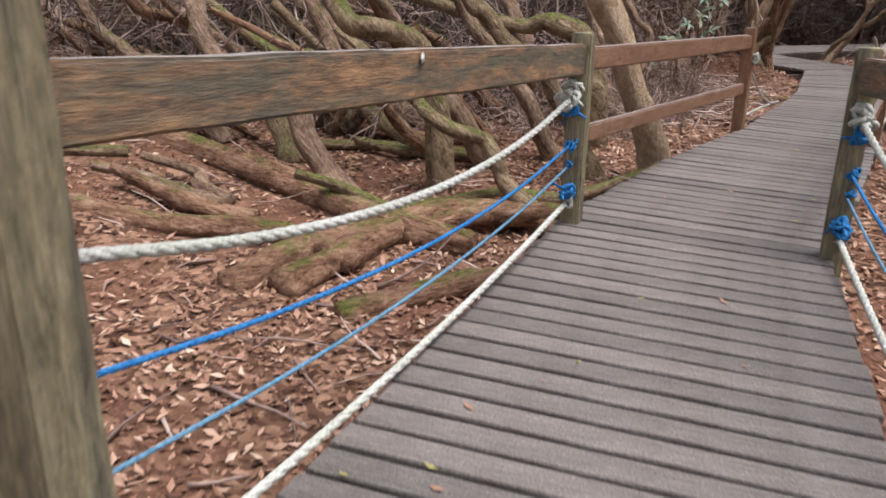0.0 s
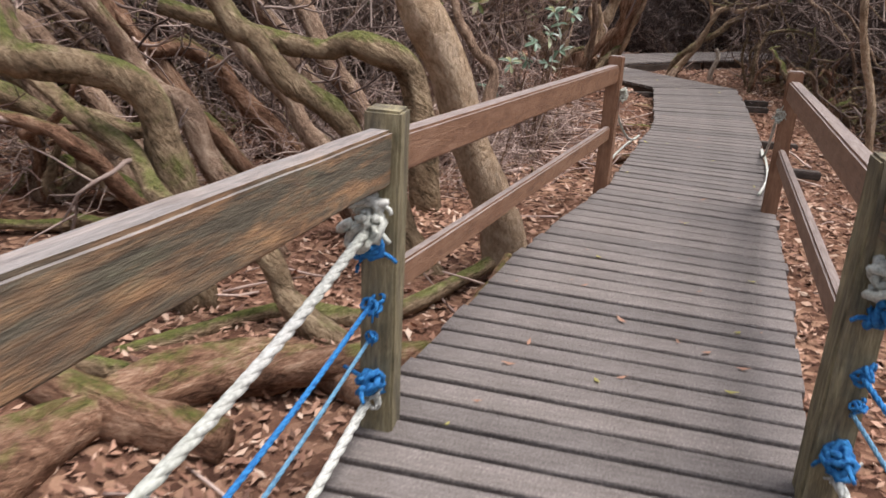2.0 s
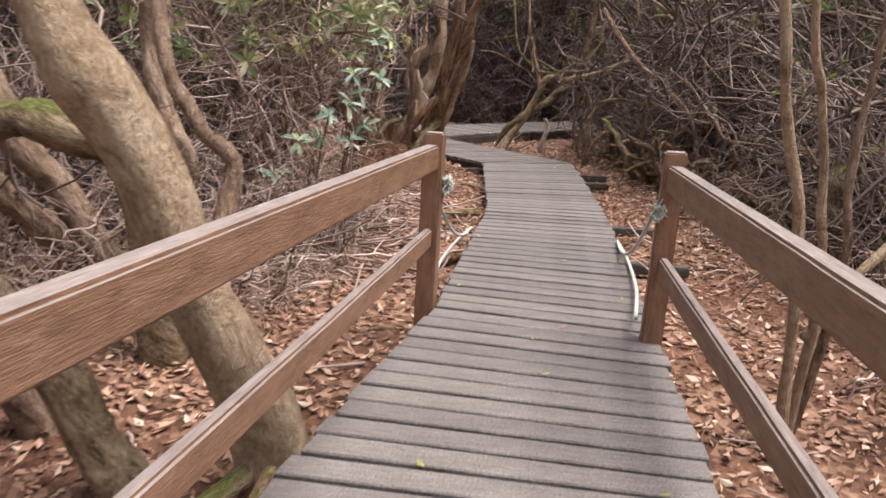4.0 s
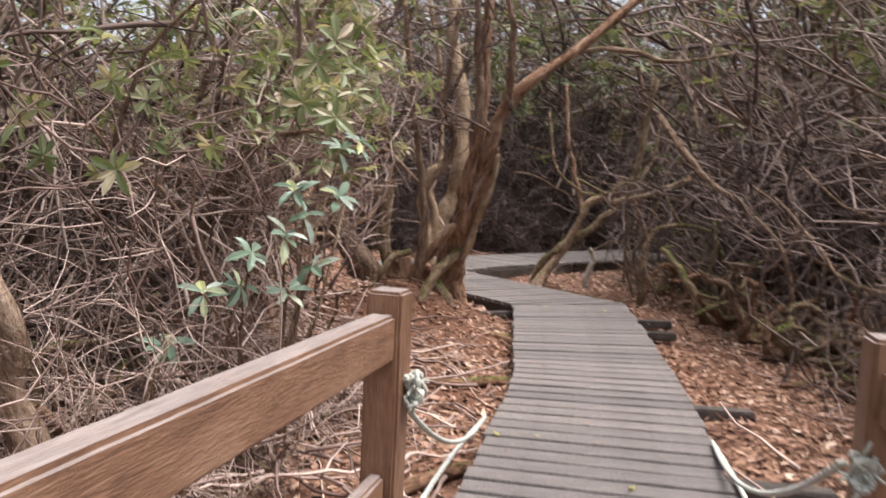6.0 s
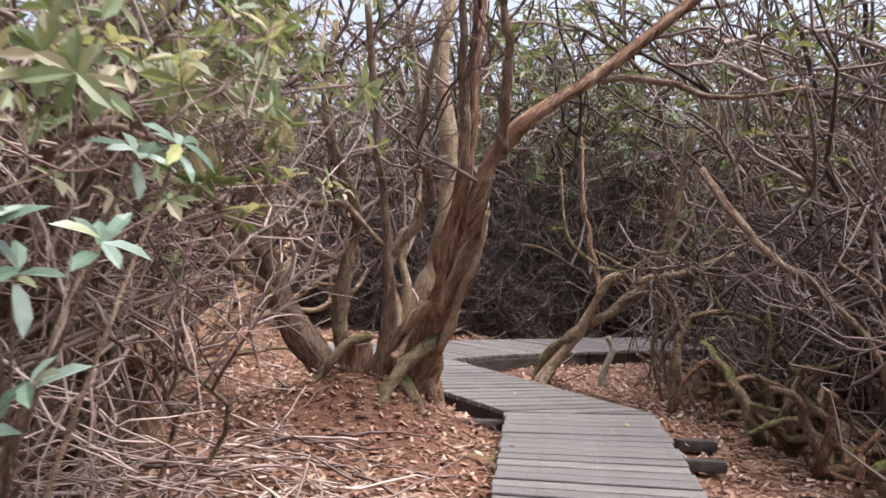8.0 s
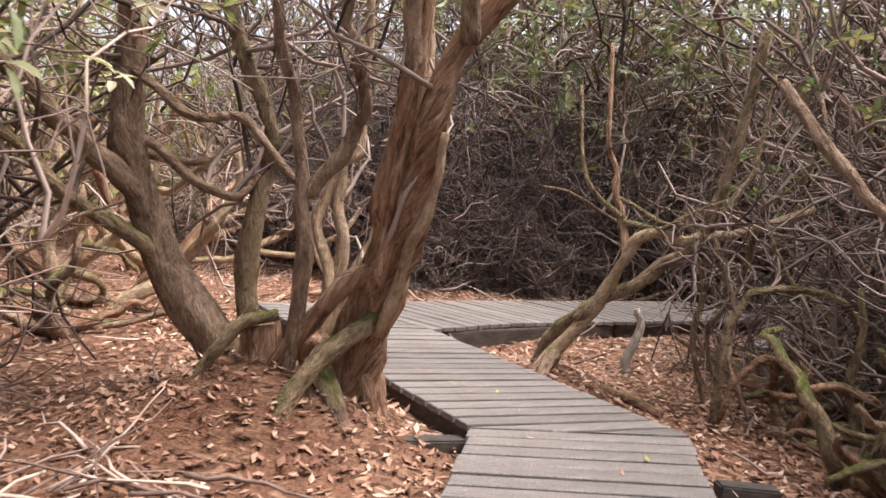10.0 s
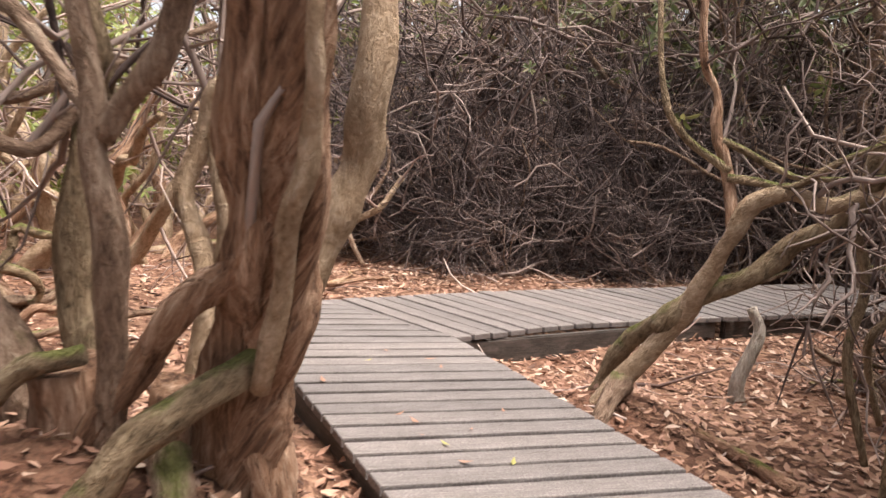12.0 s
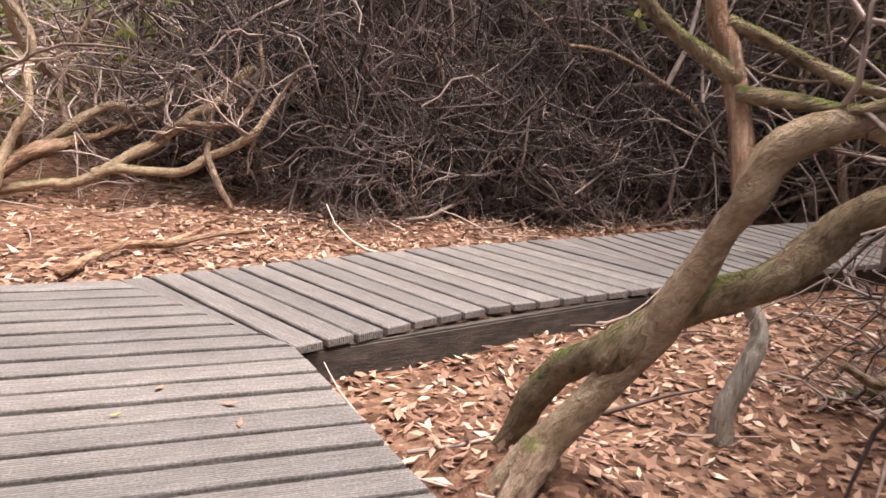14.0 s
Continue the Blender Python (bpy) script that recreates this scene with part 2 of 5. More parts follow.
def tube(soup, pts, radii, sides, rng=None, rough=0.0, cap=True):
    """A round limb along pts; rough makes it fluted and knobbly."""
    pts = np.asarray(pts, float)
    n = len(pts)
    tan = np.gradient(pts, axis=0)
    tan /= np.linalg.norm(tan, axis=1)[:, None] + 1e-9
    ref = np.array([0.31, 0.2, 0.93]) if abs(tan[0][2]) < 0.8 else np.array([0.95, 0.3, 0.1])
    ang = np.arange(sides) * 2 * math.pi / sides
    flute = 1 + rough * rng.normal(size=sides) if rough else np.ones(sides)
    verts = []
    for i in range(n):
        x = np.cross(tan[i], ref)
        x /= np.linalg.norm(x) + 1e-9
        y = np.cross(tan[i], x)
        r = radii[i] * flute
        if rough:
            flute = 0.86 * flute + 0.14 * (1 + 2.4 * rough * rng.normal(size=sides))
        ring = pts[i] + (np.cos(ang) * r)[:, None] * x + (np.sin(ang) * r)[:, None] * y
        verts.extend(ring.tolist())
    faces = []
    for i in range(n - 1):
        for k in range(sides):
            k2 = (k + 1) % sides
            faces.append((i * sides + k, i * sides + k2, (i + 1) * sides + k2, (i + 1) * sides + k))
    if cap:
        faces.append(tuple(range(sides))[::-1])
        faces.append(tuple((n - 1) * sides + k for k in range(sides)))
    soup.add(verts, faces)


def unit(v):
    return v / (np.linalg.norm(v) + 1e-9)


def wander(rng, start, way, length, n, curl, pull=(0, 0, 0)):
    """A crooked line of n points that starts along way."""
    p, d, out = np.array(start, float), unit(np.array(way, float)), []
    step = length / (n - 1)
    for _ in range(n):
        out.append(p.copy())
        p = p + d * step
        d = unit(d + rng.normal(size=3) * curl + np.array(pull) * step)
    return np.array(out)


def leaf(soup, at, way, side, length, width, fold=0.25, droop=0.15, oval=False):
    """One leaf, folded along its midrib: pointed, or a long oval."""
    up = np.cross(side, way)
    b = at + way * length - up * droop * length
    if oval:
        a = at + way * length * 0.35 - up * droop * length * 0.12
        c = at + way * length * 0.72 - up * droop * length * 0.5
        rim = [a + side * width * 0.42 + up * fold * width, c + side * width * 0.46 + up * fold * width, c - side * width * 0.46 + up * fold * width, a - side * width * 0.42 + up * fold * width]
        soup.add([at, *rim[:2], b, *rim[2:], a, c], [(0, 6, 1), (1, 6, 7, 2), (2, 7, 3), (0, 5, 6), (6, 5, 4, 7), (7, 4, 3)])
        return
    a = at + way * length * 0.45 - up * droop * length * 0.2
    m1 = a + side * width * 0.5 + up * fold * width
    m2 = a - side * width * 0.5 + up * fold * width
    soup.add([at, m1, b, m2, a], [(0, 4, 1), (1, 4, 2), (0, 3, 4), (4, 3, 2)])


def whorl(soup, rng, at, axis, count, length):
    """Leaves round the tip of a shoot."""
    axis = unit(np.array(axis, float))
    x = unit(np.cross(axis, [0.3, 0.9, 0.2]))
    y = np.cross(axis, x)
    for k in range(count):
        a = 2 * math.pi * k / count + rng.uniform(-0.3, 0.3)
        out = x * math.cos(a) + y * math.sin(a)
        way = unit(out + axis * rng.uniform(-0.3, 0.7))
        side = unit(np.cross(way, axis))
        ln = length * rng.uniform(0.7, 1.15)
        leaf(soup, np.array(at) + axis * rng.uniform(-0.02, 0.02), way, side, ln, ln * 0.34, 0.2, 0.2, True)


def empty_thing(name, at, label, category, group="", kind=""):
    ob = new(name)
    ob.location = at
    return tagged(ob, label, category, group, kind)


def part(name, me, parent, label="", world_coords=True):
    """A mesh as one part of a thing; its vertices are in the world's coordinates."""
    ob = new(name, me)
    ob.parent = parent
    if world_coords:
        ob.matrix_basis = Matrix.Translation(-parent.location)
    return tagged(ob, label)


def deck_polys_contains(x, y):
    for poly in FOOTPRINTS:
        inside = True
        for (ax, ay), (bx, by) in zip(poly, poly[1:] + poly[:1]):
            if (bx - ax) * (y - ay) - (by - ay) * (x - ax) < -0.0:
                inside = False
                break
        if inside:
            return True
    return False


# ---------------------------------------------------------------- plan of the boardwalk: left and right edge, station by station
STATIONS = [((-0.75, -1.4), (0.95, -1.75)), ((0.63, 2.68), (2.25, 2.2)), ((1.62, 5.45), (3.0, 4.87)), ((2.5, 6.99), (3.78, 6.35)),
            ((3.54, 8.47), (4.54, 7.88)), ((4.86, 10.9), (5.85, 10.55)), ((5.87, 13.46), (7.1, 13.47))]
LEG_TWO = [(5.87, 13.46), (7.1, 13.47), (6.14, 15.95), (5.28, 16.78), (4.70, 16.60)]
LEG_THREE = [(6.14, 15.95), (7.0, 16.5), (8.3, 17.05), (7.8, 18.05), (6.65, 17.56), (5.28, 16.78)]
LEG_FOUR = [(8.3, 17.05), (10.7, 18.0), (10.3, 19.1), (7.8, 18.05)]
LEG_FIVE = [(9.25, 16.2), (10.4, 16.1), (11.5, 18.3), (10.7, 18.0)]
FOOTPRINTS = [[l0, r0, r1, l1] for (l0, r0), (l1, r1) in zip(STATIONS, STATIONS[1:])] + [LEG_TWO, LEG_THREE, LEG_FOUR, LEG_FIVE]


def ground_z(x, y):
    dip = 0.26 * math.exp(-(((x - 1.3) / 2.6) ** 2 + ((y - 4.3) / 3.0) ** 2))
    far = min(1.0, math.hypot(x - 5, y - 11) / 40)
    bumps = 0.05 * noise.noise((x * 0.9, y * 0.9, 0)) + 0.025 * noise.noise((x * 2.7, y * 2.7, 4))
    bank = 0.35 * max(0.0, min(1.0, (-x - 0.5) / 5)) + 0.25 * max(0.0, min(1.0, (2.2 - x) / 4)) * max(0.0, min(1.0, (y - 6) / 4))
    mound = 0.40 * math.exp(-(((x - 4.82) / 0.62) ** 2 + ((y - 13.72) / 0.65) ** 2))
    mound += 0.15 * math.exp(-(((x - 6.86) / 0.34) ** 2 + ((y - 15.05) / 0.34) ** 2))
    return -0.17 - dip + bank + bumps * (1 - far) + mound


def ground_sheet():
    def axis(lo, hi, mid_lo, mid_hi, step):
        inner = list(np.arange(mid_lo, mid_hi + step / 2, step))
        out, d = [], step
        a = mid_lo
        while a > lo:
            d *= 1.35
            a -= d
            out.append(a)
        left, out, d, a = out[::-1], [], step, mid_hi
        while a < hi:
            d *= 1.35
            a += d
            out.append(a)
        return left + inner + out
    xs, ys = axis(-900, 900, -5, 13, 0.12), axis(-900, 900, -2.5, 22, 0.12)
    s = Soup()
    s.v = [(x, y, ground_z(x, y)) for y in ys for x in xs]
    w = len(xs)
    s.f = [(j * w + i, j * w + i + 1, (j + 1) * w + i + 1, (j + 1) * w + i) for j in range(len(ys) - 1) for i in range(w - 1)]
    tagged(new("ground", s.mesh("ground", GROUND)), "reddish-brown woodland floor of leaf mould and earth", "ground", kind="structure")


ground_sheet()


# ---------------------------------------------------------------- boardwalk posts, rails and ropes
def beam(name, a, b, across, tall, mat, parent, label="", wear=0.0, seed=0):
    """A sawn timber from a to b with chamfered edges; its grain runs along its length."""
    a, b = Vector(a), Vector(b)
    ln = (b - a).length
    bm = bmesh.new()
    bmesh.ops.create_cube(bm, size=1, matrix=Matrix.Diagonal((ln, across, tall, 1)))
    lengthwise = [e for e in bm.edges if abs((e.verts[0].co - e.verts[1].co).x) > ln * 0.5]
    if wear:
        bmesh.ops.subdivide_edges(bm, edges=lengthwise, cuts=max(4, int(ln / 0.12)), use_grid_fill=True)
    bmesh.ops.bevel(bm, geom=[e for e in bm.edges if e.calc_face_angle(0) > 0.5], offset=0.009, segments=2, affect="EDGES")
    if wear:
        for q in bm.verts:
            q.co += Vector(noise.noise_vector((q.co * 4 + Vector((seed * 7.3, 0, 0))))) * wear
    me = bpy.data.meshes.new(name)
    bm.to_mesh(me)
    bm.free()
    me.materials.append(mat)
    me.polygons.foreach_set("use_smooth", [False] * len(me.polygons))
    ob = new(name, me)
    x = (b - a).normalized()
    y = (Vector((0, 0, 1)).cross(x) if abs(x.z) < 0.9 else Vector((0, 1, 0)).cross(x)).normalized()
    rot = Matrix((x, y, x.cross(y))).transposed().to_4x4()
    ob.parent = parent
    ob.matrix_basis = Matrix.Translation(-parent.location) @ Matrix.Translation((a + b) / 2) @ rot
    return tagged(ob, label)


def fence_post(at, top, size, mat, turn, label, seed=1):
    """A square upright post with a weathered, slightly domed top; the grain runs upwards."""
    x, y = at
    base = ground_z(x, y) - 0.25
    bm = bmesh.new()
    bmesh.ops.create_cube(bm, size=1, matrix=Matrix.Diagonal((top - base, size, size, 1)))
    bmesh.ops.subdivide_edges(bm, edges=[e for e in bm.edges if abs((e.verts[0].co - e.verts[1].co).x) > 0.5], cuts=12)
    bmesh.ops.bevel(bm, geom=[e for e in bm.edges if e.calc_face_angle(0) > 0.5], offset=0.008, segments=2, affect="EDGES")
    for q in bm.verts:
        q.co += Vector(noise.noise_vector(q.co * 5 + Vector((0, seed * 3.1, 0)))) * 0.004
    me = bpy.data.meshes.new("fence_post")
    bm.to_mesh(me)
    bm.free()
    me.materials.append(mat)
    ob = new("fence_post", me)
    ob.matrix_basis = Matrix.Translation((x, y, (top + base) / 2)) @ pose(0, 0, 0, 0, 0, turn) @ pose(0, 0, 0, 0, -90, 0)
    return tagged(ob, label, "post", "posts of the handrail")


P1, P2, P3 = (0.35, 2.17), (1.68, 5.38), (3.52, 8.55)
Q1, Q2, Q3 = (2.42, 1.75), (3.0, 4.89), (4.45, 7.80)
fence_post(P1, 1.5, 0.165, POST_GREEN, -20, "greenish weathered wooden post beside the boardwalk", 1)
fence_post(P2, 1.08, 0.115, POST_GREEN, -20, "greenish weathered wooden post with knotted ropes", 2)
fence_post(Q1, 1.35, 0.11, POST_GREEN, -14, "greenish weathered wooden post beside the boardwalk", 3)
fence_post(Q2, 1.07, 0.115, POST_GREEN, -20, "greenish weathered wooden post with knotted ropes", 4)
fence_post(P3, 0.92, 0.10, TIMBER_RED, -33, "red-brown stained square wooden end post", 5)
fence_post(Q3, 0.94, 0.10, TIMBER_RED, -30, "red-brown stained square wooden end post", 6)


def rail(a, za, b, zb, across, tall, mat, label, wear=0.0, inset=0.055, seed=0):
    va, vb = Vector((*a, za - tall / 2)), Vector((*b, zb - tall / 2))
    d = (vb - va).normalized()
    base = empty_thing("handrail", (va + vb) / 2, label, "handrail", "rails of the boardwalk")
    beam("board", va + d * inset, vb - d * inset, across, tall, mat, base, "", wear, seed)


rail(P1, 1.25, P2, 1.02, 0.075, 0.165, TIMBER_OLD, "thick worn wooden handrail with peeling mossy face", 0.006, 0.05, 1)
rail(Q1, 1.24, Q2, 1.02, 0.075, 0.165, TIMBER_OLD, "thick worn wooden handrail with peeling mossy face", 0.006, 0.05, 2)
rail(P2, 1.0, P3, 0.86, 0.07, 0.125, TIMBER_RED, "upper red-brown stained wooden handrail", 0.0015, 0.052, 3)
rail(P2, 0.56, P3, 0.42, 0.045, 0.10, TIMBER_RED, "lower red-brown stained wooden rail", 0.0015, 0.052, 4)
rail(Q2, 1.0, Q3, 0.88, 0.07, 0.125, TIMBER_RED, "upper red-brown stained wooden handrail", 0.0015, 0.052, 5)
rail(Q2, 0.56, Q3, 0.44, 0.045, 0.10, TIMBER_RED, "lower red-brown stained wooden rail", 0.0015, 0.052, 6)


splash = bmesh.new()
bmesh.ops.create_icosphere(splash, subdivisions=2, radius=1, matrix=Matrix.Diagonal((0.006, 0.042, 0.017, 1)))
for q in splash.verts:
    q.co += Vector(noise.noise_vector(q.co * 90)) * 0.004
splash_mesh = bpy.data.meshes.new("white_splash")
splash.to_mesh(splash_mesh)
splash.free()
splash_mesh.materials.append(ROPE_WHITE)
d = (Vector((*P2, 0)) - Vector((*P1, 0)))
mark = new("white_splash", splash_mesh)
mark.location = (P1[0] + d.x * 0.44 + 0.034, P1[1] + d.y * 0.44 - 0.014, 1.25 + (1.02 - 1.25) * 0.44 - 0.03)
tagged(mark, "small dried white splash on the worn handrail", "splash")


def rope(pts, r, mat, label, n=40):
    """Three strands laid round one another along a line."""
    c = spline(pts, n)
    s = Soup()
    run = np.concatenate([[0], np.cumsum(np.linalg.norm(np.diff(c, axis=0), axis=1))])
    dense = np.linspace(0, run[-1], max(n, int(run[-1] / 0.012)))
    c = np.array([np.interp(dense, run, c[:, k]) for k in range(3)]).T
    tan = np.gradient(c, axis=0)
    for strand in range(3):
        line = []
        for i, p in enumerate(c):
            t = unit(tan[i])
            x = unit(np.cross(t, [0.2, 0.1, 0.97]))
            y = np.cross(t, x)
            a = dense[i] / (r * 7.0) * 2 * math.pi / 1.6 + strand * 2 * math.pi / 3
            line.append(p + (x * math.cos(a) + y * math.sin(a)) * r * 0.4)
        tube(s, line, [r * 0.66] * len(line), 6)
    ob = new("rope", s.mesh("rope", mat))
    return tagged(ob, label, "rope", "ropes along the boardwalk")


def knot(at, r, mat, label, seed, loops=5, tails=3):
    """A lump of wound cord with frayed tails."""
    rng = np.random.default_rng(seed)
    s = Soup()
    at = np.array(at, float)
    for k in range(loops):
        ax = unit(rng.normal(size=3))
        x = unit(np.cross(ax, [0.3, 0.5, 0.8]))
        y = np.cross(ax, x)
        c = at + rng.normal(size=3) * r * 0.4
        ring = [c + (x * math.cos(a) + y * math.sin(a)) * r * rng.uniform(0.6, 1.0) for a in np.linspace(0, 6.0, 14)]
        tube(s, ring, [r * 0.28] * 14, 6)
    for k in range(tails):
        w = wander(rng, at, rng.normal(size=3) + np.array([0, 0, -0.3]), r * rng.uniform(1.6, 2.8), 6, 0.35, (0, 0, -5))
        tube(s, w, np.linspace(r * 0.26, r * 0.16, 6), 5)
    return tagged(new("rope_knot", s.mesh("rope_knot", mat)), label, "knot", "knots on the posts")


def sag(a, b, drop, n=7):
    a, b = np.array(a), np.array(b)
    return [a + (b - a) * t - np.array([0, 0, drop * 4 * t * (1 - t)]) for t in np.linspace(0, 1, n)]


for side, (near, far) in enumerate(((P1, P2), (Q1, Q2))):
    inward = (0.93, -0.34) if side == 0 else (-0.93, 0.34)
    fx, fy = far[0] - 0.02 * (1 - 2 * side) - 0.03, far[1] - 0.08
    nx, ny = near[0] + inward[0] * 0.03, near[1] + 0.06
    rope(sag((nx, ny, 0.87), (fx, fy, 0.73), 0.19), 0.016, ROPE_WHITE, "thick weathered white rope slung between two posts")
    rope(sag((nx, ny, 0.60), (fx, fy, 0.46), 0.13), 0.0085, ROPE_BLUE, "thin blue plastic rope slung between two posts")
    rope(sag((nx, ny, 0.35), (fx, fy, 0.34), 0.10), 0.007, ROPE_TEAL, "thin faded blue rope slung between two posts")
    ex = inward[0] * 0.10
    rope(sag((near[0] + ex, near[1] + 0.05, 0.06), (fx, fy, 0.12), 0.05), 0.016, ROPE_WHITE, "weathered white rope along the deck edge")
    knot((fx, fy + 0.01, 0.79), 0.044, ROPE_WHITE, "frayed white rope knot on a post", 10 + side, 6, 4)
    knot((fx + 0.0, fy - 0.03, 0.73), 0.046, ROPE_WHITE, "frayed white rope knot on a post", 14 + side, 5, 3)
    knot((fx, fy - 0.02, 0.67), 0.038, ROPE_BLUE, "blue cord knotted round white rope", 18 + side, 6, 4)
    knot((fx + 0.02, fy, 0.47), 0.024, ROPE_BLUE, "blue cord knot hanging on a post", 22 + side, 5, 3)
    knot((fx + 0.02, fy, 0.36), 0.018, ROPE_BLUE, "blue cord knot hanging on a post", 24 + side, 4, 3)
    knot((fx, fy - 0.01, 0.19), 0.04, ROPE_BLUE, "blue cord knotted round white rope", 26 + side, 6, 4)
    knot((fx + 0.03, fy, 0.14), 0.026, ROPE_WHITE, "frayed white rope end at the foot of a post", 30 + side, 4, 4)
# slack ropes from the end posts to the deck edge
for post, foot, s in ((P3, (4.40, 10.12, 0.02), 1), (Q3, (5.38, 9.62, 0.02), -1)):
    a = (post[0] + 0.03 * s, post[1] + 0.07, 0.64)
    rope(sag(a, foot, 0.15), 0.010, ROPE_WHITE, "slack white rope hanging from the end post")
    b = (post[0] + 0.06 * s, post[1] + 0.06, 0.10)
    rope([b, (b[0] * 0.66 + foot[0] * 0.34 - 0.06 * s, b[1] * 0.66 + foot[1] * 0.34, 0.05), (b[0] * 0.3 + foot[0] * 0.7 - 0.05 * s, b[1] * 0.3 + foot[1] * 0.7, 0.03), foot], 0.011, ROPE_WHITE, "slack white rope lying along the deck edge")
    side = (-0.35, -0.08) if s < 0 else (0.35, -0.15)
    for drop, size, seed in ((0.67, 0.023, 40), (0.63, 0.022, 44)):
        knot((post[0] + side[0] * 0.2, post[1] + side[1] * 0.2, drop), size, ROPE_WHITE, "frayed white rope knot on the end post", seed + s, 6, 7)


# ---------------------------------------------------------------- trees, limb by limb
def smooth_noise(rng, n, width):
    k = np.hanning(width + 2)[1:-1]
    return np.convolve(rng.normal(size=n + width), k / np.sqrt((k * k).sum()), "same")[:n]


def lengthwise(soup, c, rng):
    """Turns the soup into a frame whose z runs along the line c, so that bark follows the limb; returns the pose."""
    mid = c.mean(axis=0)
    turn = Vector(c[-1] - c[0]).to_track_quat("Z", "Y").to_matrix()
    off = rng.uniform(-3, 3, size=3)
    soup.v = ((np.array(soup.v) - mid) @ np.array(turn) + off).tolist()
    return Matrix.Translation(mid) @ turn.to_4x4() @ Matrix.Translation(-Vector(off))


def limb(parent, name, pts, r0, r1, mat, seed, sides=12, rough=0.07, flare=0.0, label="", n=None):
    rng = np.random.default_rng(seed)
    span = float(np.sum(np.linalg.norm(np.diff(np.array(pts, float), axis=0), axis=1)))
    n = n or max(10, min(50, int(span / max(0.04, r0 * 0.7))))
    c = spline(pts, n)
    t = np.linspace(0, 1, n)
    wob = np.stack([smooth_noise(rng, n, 7) for _ in range(3)], axis=1) * min(r0, 0.06) * 0.28 * np.sin(t * math.pi)[:, None]
    radii = r0 + (r1 - r0) * t + flare * np.exp(-t * 9) * r0
    radii *= 1 + 0.07 * smooth_noise(rng, n, 5)
    s = Soup()
    tube(s, c + wob, radii, sides, rng, rough)
    place = lengthwise(s, c, rng)
    ob = part(name, s.mesh(name, mat), parent, label, False)
    ob.matrix_basis = Matrix.Translation(-parent.location) @ place
    return ob, c


AXIS = np.array([((l[0] + r[0]) / 2, (l[1] + r[1]) / 2) for l, r in STATIONS] + [(6.05, 14.9), (5.7, 16.2), (6.9, 16.95), (8.1, 17.5), (9.6, 18.1)])
GLADES = [(4.9, 12.4, 0.55), (4.6, 13.2, 0.95), (7.0, 15.0, 0.75), (5.2, 18.4, 1.0), (4.0, 18.3, 1.0), (0.4, 4.8, 2.0), (1.4, 6.6, 0.9), (7.4, 18.4, 0.7), (4.5, 10.8, 0.3), (4.6, 15.2, 0.8)]


def clear_of_way(p, reach=1.2, head=2.5):
    """True for the points of p that hang into the space kept open along the boardwalk."""
    p = np.atleast_2d(p)
    near = np.full(len(p), 99.0)
    for a, b in zip(AXIS, AXIS[1:]):
        d = b - a
        t = np.clip(((p[:, :2] - a) @ d) / (d @ d), 0, 1)
        near = np.minimum(near, np.linalg.norm(p[:, :2] - a - t[:, None] * d, axis=1))
    bad = (near < reach) & (p[:, 2] < head)
    for x, y, r in GLADES:
        bad |= (np.hypot(p[:, 0] - x, p[:, 1] - y) < r * (reach / 1.2)) & (p[:, 2] < 1.5)
    return bad


def sprouts(soup, rng, line, r, count, length, curl=0.3, levels=2, pull=(0, 0, 0.5), tips=None, start=0.3, wide=1.0, low=-9.0):
    """Side branches off a line, and twigs off those."""
    for _ in range(count):
        i = int(rng.uniform(start, 1.0) * (len(line) - 1))
        if line[i][2] < low:
            continue
        d = unit(line[min(i + 1, len(line) - 1)] - line[max(i - 1, 0)])
        w = unit(rng.normal(size=3) * wide + d * 0.6 + np.array(pull) * 0.6)
        ln = length * rng.uniform(0.5, 1.2)
        n = 8 if levels > 1 else 4
        b = wander(rng, line[i], w, ln, n, curl, pull)
        if clear_of_way(b[1:], 0.78).any():
            continue
        tube(soup, b, np.linspace(r, r * 0.4, n), 4 if levels > 1 else 3, cap=False)
        if levels > 1:
            sprouts(soup, rng, b, r * 0.5, 5, length * 0.5, curl, levels - 1, pull, tips, 0.2, wide)
        elif tips is not None:
            tips.append((b[-1], unit(b[-1] - b[-2])))


def tree(name, base, label, limbs, seed, twigs=None, leaves=0, twig_mat=None, leaf_mat=None, leaf_len=0.11, leaf_low=1.9):
    """limbs: name, control points, first and last radius, material, flare at the foot."""
    ob = empty_thing(name, base, label, "tree")
    rng = np.random.default_rng(seed)
    lines = []
    for k, (nm, pts, r0, r1, mat, flare) in enumerate(limbs):
        _, c = limb(ob, nm, pts, r0, r1, mat, seed * 31 + k, 18 if r0 > 0.06 else 8, 0.17 if mat is BARK_ORANGE else 0.10, flare)
        lines.append((c, r1))
    if twigs:
        s, tips = Soup(), []
        per, length, pull = twigs
        for c, r1 in lines:
            sprouts(s, rng, c, min(0.016, r1 * 0.6), per, length, 0.32, 2, pull, tips, 0.45, 1.0, 1.55 if c[-1][2] > 1.7 else 0.4)
        tagged(part("brushwood", s.mesh("brushwood", twig_mat or TWIG), ob), kind="stuff")
        if leaves:
            ls = Soup()
            tips = [q for q in tips if q[0][2] > leaf_low]
            for i in rng.permutation(len(tips))[:leaves]:
                whorl(ls, rng, tips[i][0], tips[i][1], rng.integers(6, 10), leaf_len)
            tagged(part("foliage", ls.mesh("foliage", leaf_mat or LEAF_GREEN, False), ob), kind="stuff")
    return ob


